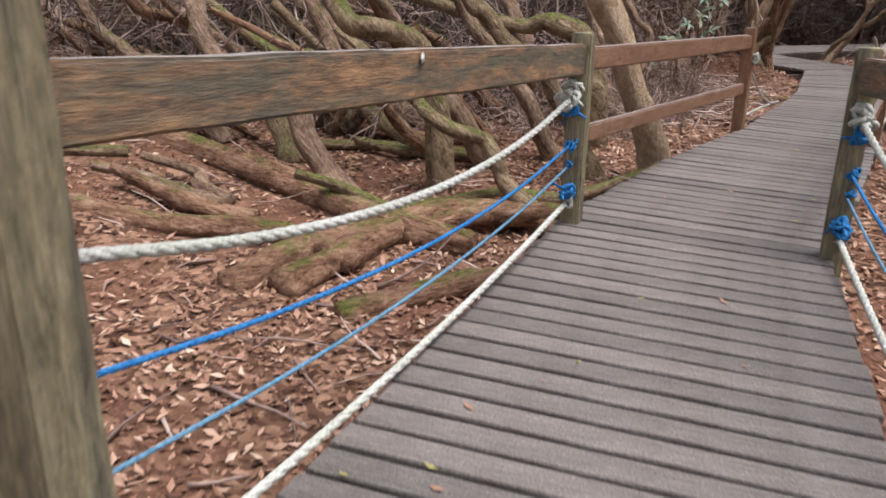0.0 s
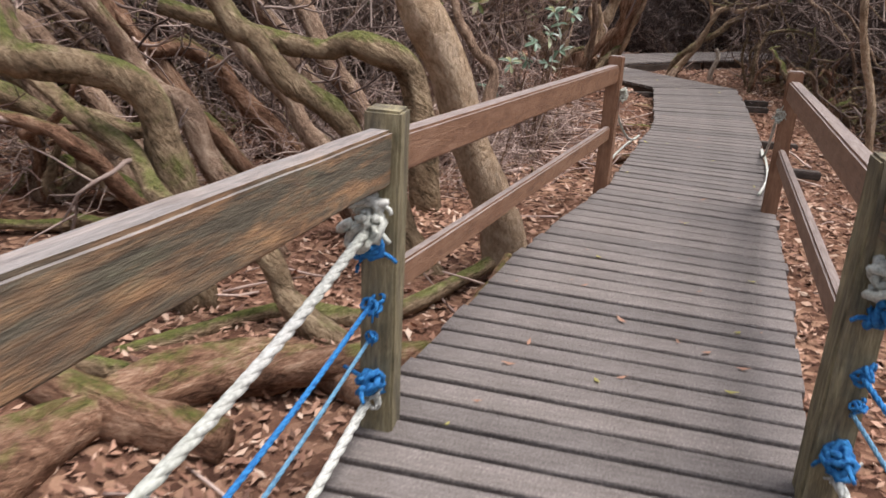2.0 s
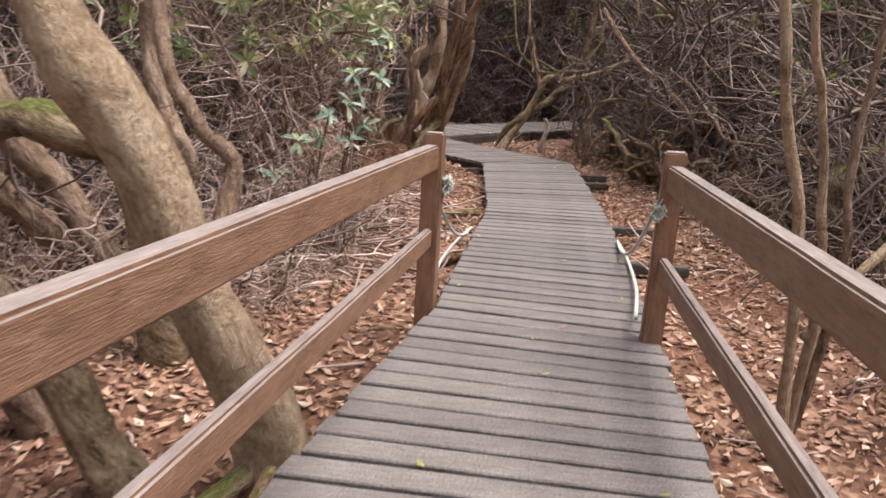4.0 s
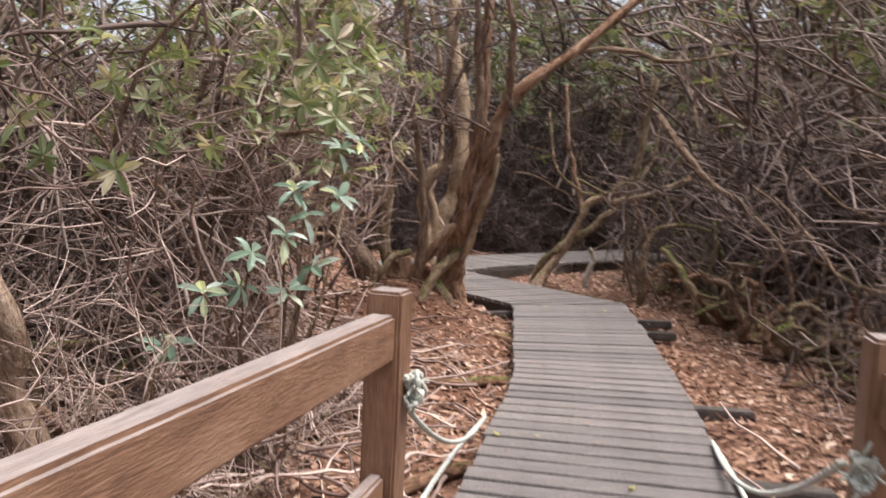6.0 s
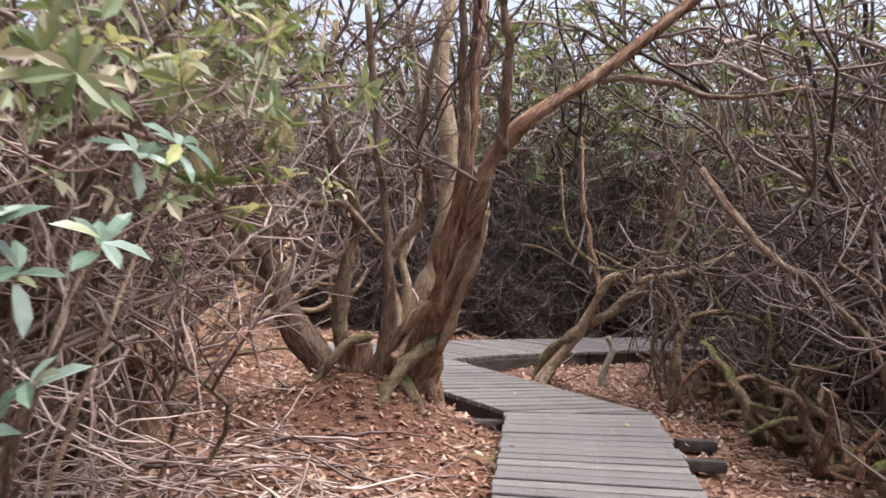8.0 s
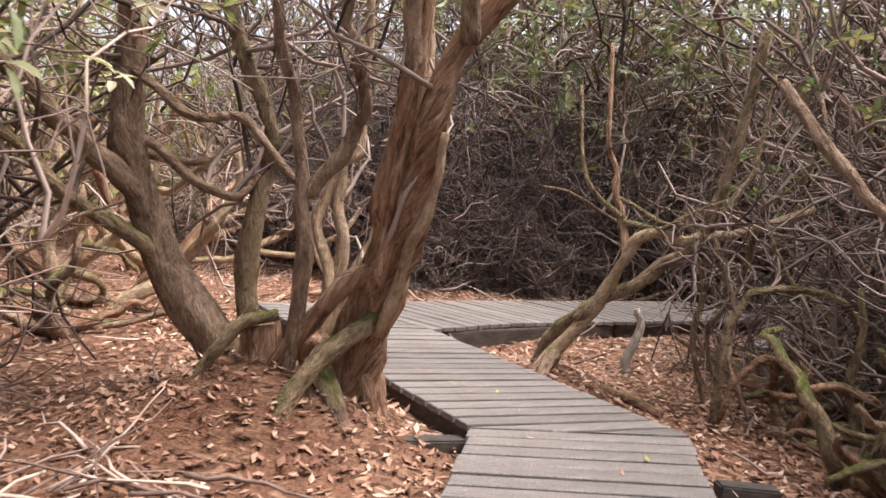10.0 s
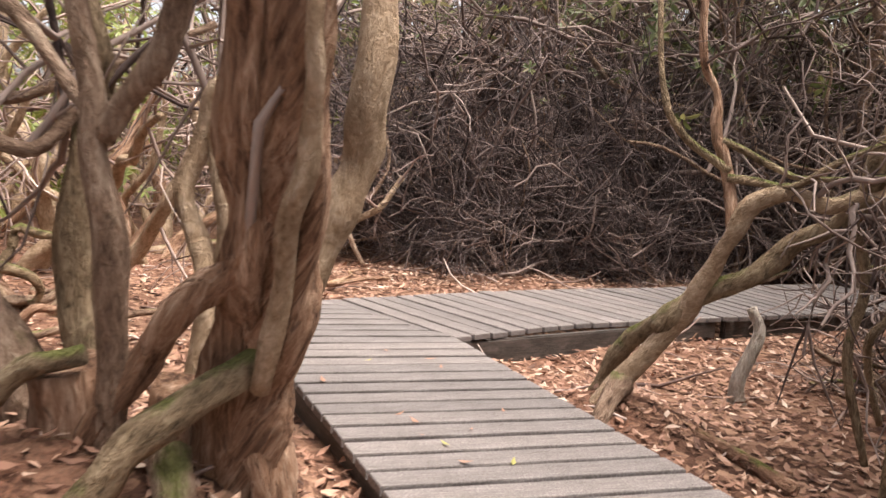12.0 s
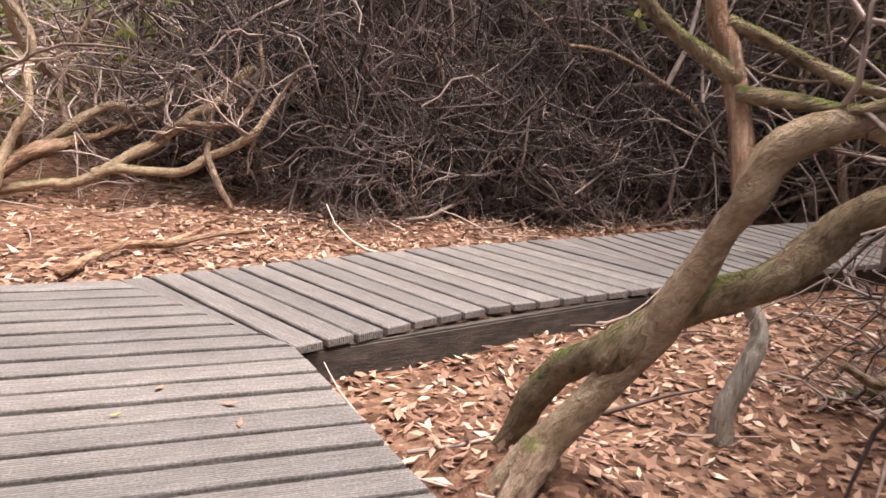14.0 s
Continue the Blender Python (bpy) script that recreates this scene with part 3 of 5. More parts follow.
# the many-stemmed tree at the bend
tree("many_stemmed_tree", (4.95, 13.9, -0.1), "old many-stemmed tree with flaking orange bark at the bend", [
    ("stem", [(5.26, 13.85, -0.15), (5.32, 13.75, 0.29), (5.37, 13.65, 0.59), (5.42, 13.45, 0.91), (5.45, 13.3, 1.23), (5.47, 13.2, 1.51), (5.53, 13.1, 1.78), (5.75, 13.0, 2.08), (6.15, 12.95, 2.38), (6.7, 12.85, 2.9), (7.25, 12.7, 3.4)], 0.105, 0.03, BARK_ORANGE, 0.25),
    ("stem", [(5.16, 13.9, -0.1), (5.23, 13.75, 0.23), (5.28, 13.65, 0.5), (5.33, 13.5, 0.79), (5.33, 13.4, 1.07), (5.32, 13.3, 1.37), (5.35, 13.2, 1.73), (5.32, 13.1, 2.4), (5.35, 13.1, 3.4)], 0.095, 0.035, BARK_ORANGE, 0.2),
    ("peeling_strip", [(5.36, 13.55, 0.42), (5.43, 13.38, 0.80), (5.49, 13.2, 1.12), (5.50, 13.1, 1.42)], 0.032, 0.02, BARK_PALE, 0.0),
    ("branch", [(5.35, 13.2, 1.70), (5.28, 13.1, 2.0), (5.2, 13.0, 2.5), (5.1, 12.9, 3.1)], 0.05, 0.02, BARK_BROWN, 0.0),
    ("branch", [(5.56, 13.08, 1.82), (5.52, 12.95, 2.1), (5.45, 12.8, 2.5), (5.3, 12.7, 3.1)], 0.045, 0.02, BARK_BROWN, 0.0),
    ("branch", [(6.1, 12.95, 2.35), (6.5, 12.9, 2.40), (7.0, 12.8, 2.32), (7.6, 12.7, 2.45)], 0.028, 0.012, BARK_BROWN, 0.0),
    ("stem", [(4.86, 13.66, -0.05), (4.89, 13.62, 0.23), (4.99, 13.58, 0.42), (5.12, 13.53, 0.61), (5.27, 13.48, 0.77), (5.40, 13.42, 0.92), (5.46, 13.36, 1.12)], 0.05, 0.035, BARK_ORANGE, 0.3),
    ("stem", [(4.92, 13.65, -0.05), (4.93, 13.6, 0.26), (4.95, 13.55, 0.58), (4.97, 13.5, 0.89), (4.91, 13.5, 1.13), (4.87, 13.5, 1.43), (4.79, 13.4, 1.7), (4.73, 13.3, 1.94), (4.6, 13.2, 2.7)], 0.044, 0.022, BARK_BROWN, 0.4),
    ("stem", [(4.94, 13.5, 1.08), (5.1, 13.45, 1.31), (5.18, 13.4, 1.51), (5.11, 13.35, 1.73), (5.05, 13.3, 1.98), (5.1, 13.2, 2.7)], 0.042, 0.02, BARK_BROWN, 0.0),
    ("stem", [(5.05, 13.9, 0.0), (5.1, 13.9, 0.33), (5.12, 13.95, 0.66), (5.02, 14.0, 0.92), (5.14, 14.0, 1.25), (5.22, 14.0, 1.4), (5.2, 14.0, 2.1), (5.0, 13.9, 2.9)], 0.042, 0.022, BARK_PALE, 0.3),
    ("stem", [(5.12, 13.95, 0.5), (5.2, 13.95, 0.8), (5.14, 14.0, 1.05), (5.14, 14.0, 1.25)], 0.04, 0.03, BARK_PALE, 0.0),
    ("stem", [(4.76, 14.0, -0.05), (4.74, 14.0, 0.28), (4.68, 14.0, 0.62), (4.69, 14.0, 0.98), (4.74, 14.0, 1.23), (4.67, 14.0, 1.57), (4.56, 14.0, 1.79), (4.48, 14.0, 2.11), (4.5, 14.1, 2.8)], 0.066, 0.03, BARK_MOSSY, 0.3),
    ("stem", [(4.68, 13.95, -0.1), (4.59, 13.95, 0.16), (4.39, 14.0, 0.45), (4.17, 14.05, 0.89), (4.08, 14.05, 1.23), (4.02, 14.05, 1.59), (4.01, 14.05, 1.95), (3.9, 14.1, 2.8)], 0.125, 0.06, BARK_BROWN, 0.2),
    ("stem", [(4.14, 14.05, 0.95), (3.95, 13.85, 1.15), (3.75, 13.7, 1.35), (3.5, 13.5, 1.6), (3.3, 13.2, 2.1)], 0.06, 0.025, BARK_BROWN, 0.0),
    ("stem", [(4.3, 14.02, 0.62), (4.1, 13.9, 0.78), (3.85, 13.75, 0.95), (3.6, 13.6, 1.2), (3.2, 13.5, 1.4)], 0.05, 0.022, BARK_MOSSY, 0.0),
    ("branch", [(4.05, 13.98, 1.6), (4.2, 13.9, 1.5), (4.37, 13.8, 1.4), (4.64, 13.7, 1.4), (4.82, 13.6, 1.2), (4.93, 13.5, 1.1)], 0.024, 0.022, BARK_BROWN, 0.0),
    ("branch", [(4.1, 14.02, 1.25), (4.2, 14.0, 1.22), (4.43, 13.9, 1.06), (4.61, 13.9, 1.02), (4.7, 13.97, 1.14)], 0.03, 0.024, BARK_BROWN, 0.0),
    ("branch", [(4.06, 14.08, 1.2), (4.2, 14.2, 1.17), (4.4, 14.3, 1.17), (4.65, 14.4, 1.3), (5.0, 14.5, 1.5)], 0.028, 0.014, BARK_BROWN, 0.0),
    ("root", [(4.9, 13.3, 0.0), (4.97, 13.35, 0.2), (5.1, 13.4, 0.33), (5.26, 13.52, 0.44), (5.4, 13.64, 0.54)], 0.048, 0.042, BARK_MOSSY, 0.0),
    ("stump", [(4.82, 13.75, -0.15), (4.81, 13.72, 0.15), (4.79, 13.7, 0.42)], 0.135, 0.10, BARK_ORANGE, 0.4),
    ("stump", [(5.02, 13.82, -0.15), (5.04, 13.8, 0.12), (5.08, 13.78, 0.34)], 0.15, 0.08, BARK_ORANGE, 0.3),
    ("root", [(4.5, 13.62, 0.1), (4.58, 13.6, 0.28), (4.71, 13.6, 0.42), (4.87, 13.6, 0.48)], 0.034, 0.03, BARK_MOSSY, 0.0),
    ("root", [(5.28, 13.8, 0.3), (5.38, 13.72, 0.12), (5.45, 13.66, -0.15)], 0.09, 0.05, BARK_ORANGE, 0.3),
    ("root", [(5.1, 13.6, 0.2), (5.18, 13.45, 0.08), (5.25, 13.3, -0.2)], 0.06, 0.04, BARK_BROWN, 0.2),
    ("root", [(4.7, 13.7, 0.15), (4.55, 13.5, 0.08), (4.35, 13.35, -0.15)], 0.06, 0.035, BARK_BROWN, 0.2),
], 3, (10, 1.3, (0.15, 0, 0.3)), 24, TWIG, LEAF_CANOPY, 0.09)
tree("leaning_tree", (5.22, 14.55, -0.2), "pale leaning tree trunk beside the boardwalk", [
    ("trunk", [(5.15, 14.6, -0.2), (5.24, 14.62, 0.15), (5.32, 14.62, 0.4), (5.45, 14.6, 0.72), (5.56, 14.55, 1.05), (5.63, 14.5, 1.45), (5.60, 14.55, 2.0), (5.5, 14.7, 2.8), (5.6, 14.8, 3.6)], 0.098, 0.06, BARK_PALE, 0.2),
], 5, (8, 0.9, (0, 0, 0.5)), 5, TWIG, LEAF_CANOPY)
# the low branching tree on the inner side of the bend
tree("low_crooked_tree", (6.82, 15.0, -0.15), "low crooked mossy tree leaning over the leaf litter", [
    ("trunk", [(6.70, 15.02, -0.2), (6.79, 15.0, 0.0), (6.91, 14.98, 0.17), (7.06, 14.9, 0.41), (7.12, 14.82, 0.6), (7.17, 14.76, 0.75), (7.19, 14.72, 0.87), (7.25, 14.68, 0.98), (7.37, 14.6, 1.04), (7.50, 14.57, 1.0), (7.65, 14.55, 1.03), (7.9, 14.5, 1.09), (8.4, 14.5, 1.3)], 0.052, 0.032, BARK_PALE, 0.25),
    ("trunk", [(6.98, 14.96, 0.34), (7.09, 14.88, 0.5), (7.27, 14.8, 0.62), (7.43, 14.72, 0.76), (7.58, 14.62, 0.94), (7.65, 14.55, 1.1), (7.68, 14.5, 1.32), (7.72, 14.45, 1.6), (7.8, 14.4, 2.4)], 0.055, 0.035, BARK_MOSSY, 0.0),
    ("root", [(6.80, 15.32, -0.2), (6.88, 15.2, 0.12), (6.98, 15.1, 0.3), (7.06, 14.93, 0.44)], 0.045, 0.04, BARK_MOSSY, 0.3),
    ("root", [(6.85, 14.98, 0.06), (6.72, 14.85, -0.05), (6.62, 14.72, -0.16)], 0.05, 0.03, BARK_BROWN, 0.2),
    ("branch", [(7.18, 14.73, 0.86), (7.16, 14.8, 1.09), (7.12, 14.85, 1.26), (7.1, 14.9, 1.42), (7.02, 14.9, 1.65), (7.0, 15.0, 2.3)], 0.03, 0.014, BARK_ORANGE, 0.0),
    ("branch", [(7.16, 14.8, 1.1), (7.03, 14.85, 1.19), (6.92, 14.9, 1.31), (6.87, 14.95, 1.5), (6.85, 15.1, 2.0)], 0.022, 0.012, BARK_MOSSY, 0.0),
    ("branch", [(7.15, 14.78, 1.07), (7.25, 14.7, 1.06), (7.35, 14.6, 1.07), (7.48, 14.5, 1.18), (7.7, 14.4, 1.3)], 0.022, 0.012, BARK_MOSSY, 0.0),
    ("branch", [(7.13, 14.84, 1.23), (7.25, 14.8, 1.18), (7.33, 14.7, 1.12), (7.45, 14.55, 1.1), (7.8, 14.4, 1.15)], 0.018, 0.01, BARK_MOSSY, 0.0),
    ("branch", [(7.66, 14.53, 1.15), (7.85, 14.6, 1.3), (8.0, 14.6, 1.6), (8.1, 14.7, 2.2)], 0.03, 0.014, BARK_MOSSY, 0.0),
    ("branch", [(7.6, 14.6, 0.98), (7.72, 14.6, 0.7), (7.66, 14.55, 0.35), (7.78, 14.5, -0.1)], 0.026, 0.016, BARK_MOSSY, 0.0),
    ("branch", [(7.7, 14.52, 1.04), (7.78, 14.3, 0.62), (7.7, 14.15, 0.3), (7.8, 14.0, -0.05)], 0.024, 0.014, BARK_BROWN, 0.0),
    ("branch", [(8.0, 14.5, 1.12), (8.05, 14.7, 0.7), (7.95, 14.85, 0.35), (8.1, 14.9, -0.05)], 0.03, 0.016, BARK_MOSSY, 0.0),
], 7, (7, 0.8, (0, 0, 0.4)), 2, TWIG, LEAF_CANOPY)
tree("dead_stump", (7.72, 15.5, -0.2), "bleached broken stump standing in leaf litter", [
    ("stump", [(7.68, 15.5, -0.2), (7.70, 15.5, 0.0), (7.76, 15.52, 0.2), (7.72, 15.55, 0.36)], 0.045, 0.03, DEAD_WOOD, 0.4)], 9)
# trees on the near side
tree("leaning_tree", (2.55, 7.38, -0.3), "leaning tree with smooth orange-brown bark by the boardwalk", [
    ("trunk", [(2.6, 7.36, -0.35), (2.5, 7.35, 0.0), (2.40, 7.3, 0.25), (2.22, 7.3, 0.68), (2.05, 7.3, 1.12), (1.88, 7.3, 1.46), (1.75, 7.4, 2.0), (1.8, 7.5, 2.9)], 0.135, 0.075, BARK_PALE, 0.3),
    ("branch", [(2.3, 7.32, 0.5), (2.4, 7.5, 0.9), (2.2, 7.7, 1.3), (2.3, 7.9, 2.0)], 0.04, 0.02, BARK_BROWN, 0.0)], 11, (8, 1.0, (0, 0, 0.4)), 0, TWIG_LIGHT)
SLANTS = [  # foot, top, radius, bark: the leaning stems of the tangle
    ((2.1, 7.4, -0.35), (1.55, 7.45, 0.66), (0.88, 7.5, 1.28), 0.065, BARK_MOSSY),
    ((2.2, 8.5, 0.3), (1.75, 8.5, 0.93), (1.05, 8.5, 0.98), 0.075, BARK_MOSSY),
    ((0.80, 7.0, 0.2), (0.50, 7.0, 0.9), (-0.1, 7.0, 1.28), 0.075, BARK_MOSSY),
    ((1.2, 7.6, -0.3), (0.7, 7.7, 0.6), (0.1, 7.9, 1.3), 0.06, BARK_BROWN),
    ((1.75, 7.9, -0.3), (1.25, 8.0, 0.6), (0.75, 8.2, 1.5), 0.055, BARK_BROWN),
    ((0.4, 8.2, -0.2), (-0.2, 8.3, 0.5), (-0.7, 8.6, 1.3), 0.07, BARK_BROWN),
    ((0.2, 6.6, -0.35), (-0.4, 6.9, 0.35), (-1.2, 7.4, 0.8), 0.075, BARK_BROWN),
    ((-0.5, 7.4, -0.2), (-1.1, 7.7, 0.5), (-1.5, 8.2, 1.2), 0.065, BARK_MOSSY),
    ((-1.2, 7.6, -0.1), (-1.8, 7.9, 0.5), (-2.6, 8.3, 0.9), 0.07, BARK_BROWN),
    ((1.6, 6.6, -0.4), (1.15, 6.75, 0.15), (0.5, 7.0, 0.55), 0.055, BARK_MOSSY),
    ((2.0, 9.4, -0.1), (1.5, 9.5, 0.7), (0.9, 9.8, 1.5), 0.07, BARK_BROWN),
    ((0.6, 9.4, 0.0), (0.0, 9.6, 0.8), (-0.6, 9.9, 1.5), 0.075, BARK_ORANGE),
    ((-1.6, 9.0, 0.1), (-2.0, 9.3, 0.8), (-2.8, 9.6, 1.4), 0.07, BARK_BROWN),
    ((2.6, 9.6, -0.2), (2.3, 9.7, 0.7), (2.1, 9.9, 1.7), 0.05, BARK_BROWN),
    ((1.0, 8.7, -0.1), (0.6, 8.6, 0.35), (-0.3, 8.5, 0.5), 0.06, BARK_MOSSY),
    ((-0.2, 10.2, 0.2), (-0.6, 10.3, 1.1), (-0.9, 10.4, 2.0), 0.07, BARK_BROWN),
    ((3.4, 12.7, 0.0), (3.1, 12.5, 0.9), (2.3, 12.4, 1.08), 0.09, BARK_BROWN),
    ((3.5, 12.9, 0.0), (3.3, 12.6, 0.45), (2.9, 12.3, 0.7), 0.06, BARK_ORANGE),
]
jig = np.random.default_rng(77)
for k in range(30):
    x, y = jig.uniform(-4.2, 2.0), jig.uniform(7.6, 11.8)
    ln, rise = jig.uniform(0.5, 0.9), jig.uniform(0.35, 0.8)
    SLANTS.append(((x, y, -0.2), (x - ln, y + jig.normal() * 0.2, rise), (x - ln * jig.uniform(1.5, 2.1), y + jig.normal() * 0.35, rise * jig.uniform(1.2, 2.2)), jig.uniform(0.035, 0.07), (BARK_BROWN, BARK_MOSSY, LOG_BARK, BARK_BROWN)[k % 4]))
for k, (a, b, c, r, mat) in enumerate(SLANTS):
    jig = np.random.default_rng(900 + k)
    d = np.array(c) - np.array(b)
    e = np.array(c) + d * 0.7 + jig.normal(size=3) * 0.15 + np.array([0, 0, 0.2])
    m1 = (np.array(a) + np.array(b)) / 2 + jig.normal(size=3) * 0.07
    m2 = (np.array(b) + np.array(c)) / 2 + jig.normal(size=3) * 0.07
    a = (a[0], a[1], min(a[2], ground_z(a[0], a[1]) - 0.05) if a[2] < 0.1 else ground_z(a[0], a[1]) - 0.05)
    r *= 1.35
    tree("slanting_tree", a, {BARK_MOSSY: "slanting stem with green moss on its upper side", BARK_ORANGE: "slanting orange-barked stem in the tangle"}.get(mat, "slanting brown stem in the tangle"),
         [("trunk", [a, m1, b, m2, c, e], r, r * 0.55, mat, 0.25)], 60 + k, (3, 0.8, (0, 0, 0.2)), 0, TWIG if k % 2 else TWIG_LIGHT)


def log(pts, r0, r1, mat, seed, label, name="fallen_log"):
    rng = np.random.default_rng(seed)
    n = len(pts) * 8
    c = spline(pts, n)
    t = np.linspace(0, 1, n)
    s = Soup()
    tube(s, c, (r0 + (r1 - r0) * t) * (1 + 0.06 * smooth_noise(rng, n, 6)), 16 if r0 > 0.05 else 8, rng, 0.14)
    place = lengthwise(s, c, rng)
    ob = new(name, s.mesh(name, mat))
    ob.matrix_basis = place
    return tagged(ob, label, "log", "fallen wood")


log([(-3.2, 8.2, 0.1), (-1.45, 7.3, -0.05), (-0.1, 6.45, -0.2), (0.6, 5.95, -0.28), (1.1, 5.75, -0.33)], 0.15, 0.10, LOG_BARK, 1, "long fallen log with torn reddish bark")
log([(-0.3, 5.0, -0.38), (0.1, 5.6, -0.30), (0.9, 6.1, -0.27), (1.4, 6.15, -0.22), (2.0, 6.3, -0.25)], 0.10, 0.08, LOG_BARK, 2, "fallen log lying beside the boardwalk")
log([(0.0, 5.0, -0.36), (0.33, 5.5, -0.30), (0.75, 6.1, -0.24), (1.35, 6.3, -0.26), (1.7, 6.0, -0.30)], 0.11, 0.07, LOG_BARK, 3, "curved mossy fallen log in leaf litter")
log([(0.4, 4.75, -0.42), (0.95, 5.1, -0.36), (1.5, 5.25, -0.30)], 0.09, 0.07, LOG_BARK, 4, "short weathered log under the rail")
log([(0.5, 6.5, -0.33), (0.75, 6.62, -0.3), (1.24, 6.85, -0.26), (1.75, 6.75, -0.25), (2.35, 7.2, -0.18), (2.62, 7.5, -0.12)], 0.05, 0.05, BARK_MOSSY, 5, "mossy branch lying under the boardwalk edge")
log([(2.0, 6.25, -0.24), (2.15, 6.4, -0.1), (2.33, 6.68, -0.05), (2.5, 7.1, -0.06)], 0.05, 0.035, LOG_BARK, 15, "broken branch stub against the deck edge")
log([(-2.5, 6.2, -0.1), (-1.2, 5.7, -0.2), (-0.2, 5.7, -0.25), (0.4, 5.3, -0.3)], 0.09, 0.07, LOG_BARK, 6, "fallen log with dark bark")
log([(7.02, 15.15, -0.14), (7.12, 14.95, -0.12), (7.25, 14.7, -0.13), (7.36, 14.3, -0.14)], 0.032, 0.042, LOG_BARK, 7, "short fallen branch in leaf litter")
log([(4.85, 17.3, -0.13), (5.03, 17.8, -0.09), (5.29, 17.92, -0.10), (5.52, 18.13, -0.08), (5.77, 18.46, -0.12)], 0.028, 0.016, BARK_ORANGE, 8, "crooked orange root lying bare on the ground")
log([(5.25, 17.9, -0.10), (5.42, 18.3, -0.09), (5.40, 18.6, -0.1), (5.60, 18.9, -0.12)], 0.018, 0.010, BARK_ORANGE, 16, "crooked orange root lying bare on the ground")
tree("fallen_tree", (4.3, 19.4, -0.15), "pale fallen branching limb propped over the leaf litter", [
    ("limb", [(3.4, 19.3, -0.15), (4.0, 19.35, -0.04), (4.26, 19.4, 0.0), (4.57, 19.4, 0.11), (5.06, 19.45, 0.12), (5.38, 19.5, 0.29), (5.65, 19.5, 0.45), (5.85, 19.6, 0.75)], 0.045, 0.03, BARK_PALE, 0.0),
    ("limb", [(4.45, 19.4, 0.06), (4.66, 19.5, 0.18), (4.93, 19.6, 0.37), (5.15, 19.6, 0.52), (5.37, 19.7, 0.67), (5.6, 19.8, 0.95)], 0.05, 0.035, BARK_PALE, 0.0),
    ("limb", [(4.85, 19.6, 0.33), (5.1, 19.5, 0.48), (5.47, 19.5, 0.51), (5.69, 19.6, 0.83), (5.64, 19.8, 1.25)], 0.03, 0.018, BARK_BROWN, 0.0),
    ("limb", [(3.5, 19.6, -0.15), (3.9, 19.8, 0.2), (4.4, 20.0, 0.5), (4.8, 20.3, 0.6), (5.3, 20.4, 1.0)], 0.05, 0.03, BARK_PALE, 0.0),
    ("limb", [(4.1, 19.9, 0.3), (4.0, 20.2, 0.8), (4.2, 20.4, 1.3)], 0.03, 0.015, BARK_BROWN, 0.0),
    ("limb", [(5.5, 19.3, -0.15), (5.35, 19.4, 0.15), (5.3, 19.6, 0.5), (5.5, 19.7, 0.9)], 0.03, 0.018, BARK_BROWN, 0.0),
], 19, (7, 0.6, (0, 0, 0.1)), 0, TWIG_LIGHT)
log([(3.7, 9.6, -0.16), (4.0, 9.75, -0.13), (4.25, 9.9, -0.14)], 0.04, 0.03, LOG_BARK, 11, "short piece of fallen branch")
log([(4.4, 11.3, -0.15), (4.75, 11.25, -0.12), (5.0, 11.3, -0.14)], 0.035, 0.03, LOG_BARK, 12, "short piece of fallen branch")
log([(5.3, 12.9, -0.17), (5.45, 12.6, -0.13), (5.5, 12.4, -0.15)], 0.035, 0.03, LOG_BARK, 13, "short piece of fallen branch")
jig = np.random.default_rng(78)
for k in range(16):
    x, y = jig.uniform(-3.4, 1.2), jig.uniform(5.6, 8.2)
    a = radians(jig.uniform(130, 190))
    ln = jig.uniform(0.7, 1.6)
    pts = [(x + math.cos(a) * ln * u + jig.normal() * 0.07, y + math.sin(a) * ln * u + jig.normal() * 0.07) for u in (0, 0.33, 0.66, 1)]
    lift = jig.uniform(0.0, 0.3)
    log([(px, py, ground_z(px, py) + 0.03 + lift * i / 3) for i, (px, py) in enumerate(pts)], jig.uniform(0.035, 0.085), 0.03, (LOG_BARK, BARK_MOSSY, BARK_BROWN)[k % 3], 40 + k, "gnarled dead limb lying in the tangle")
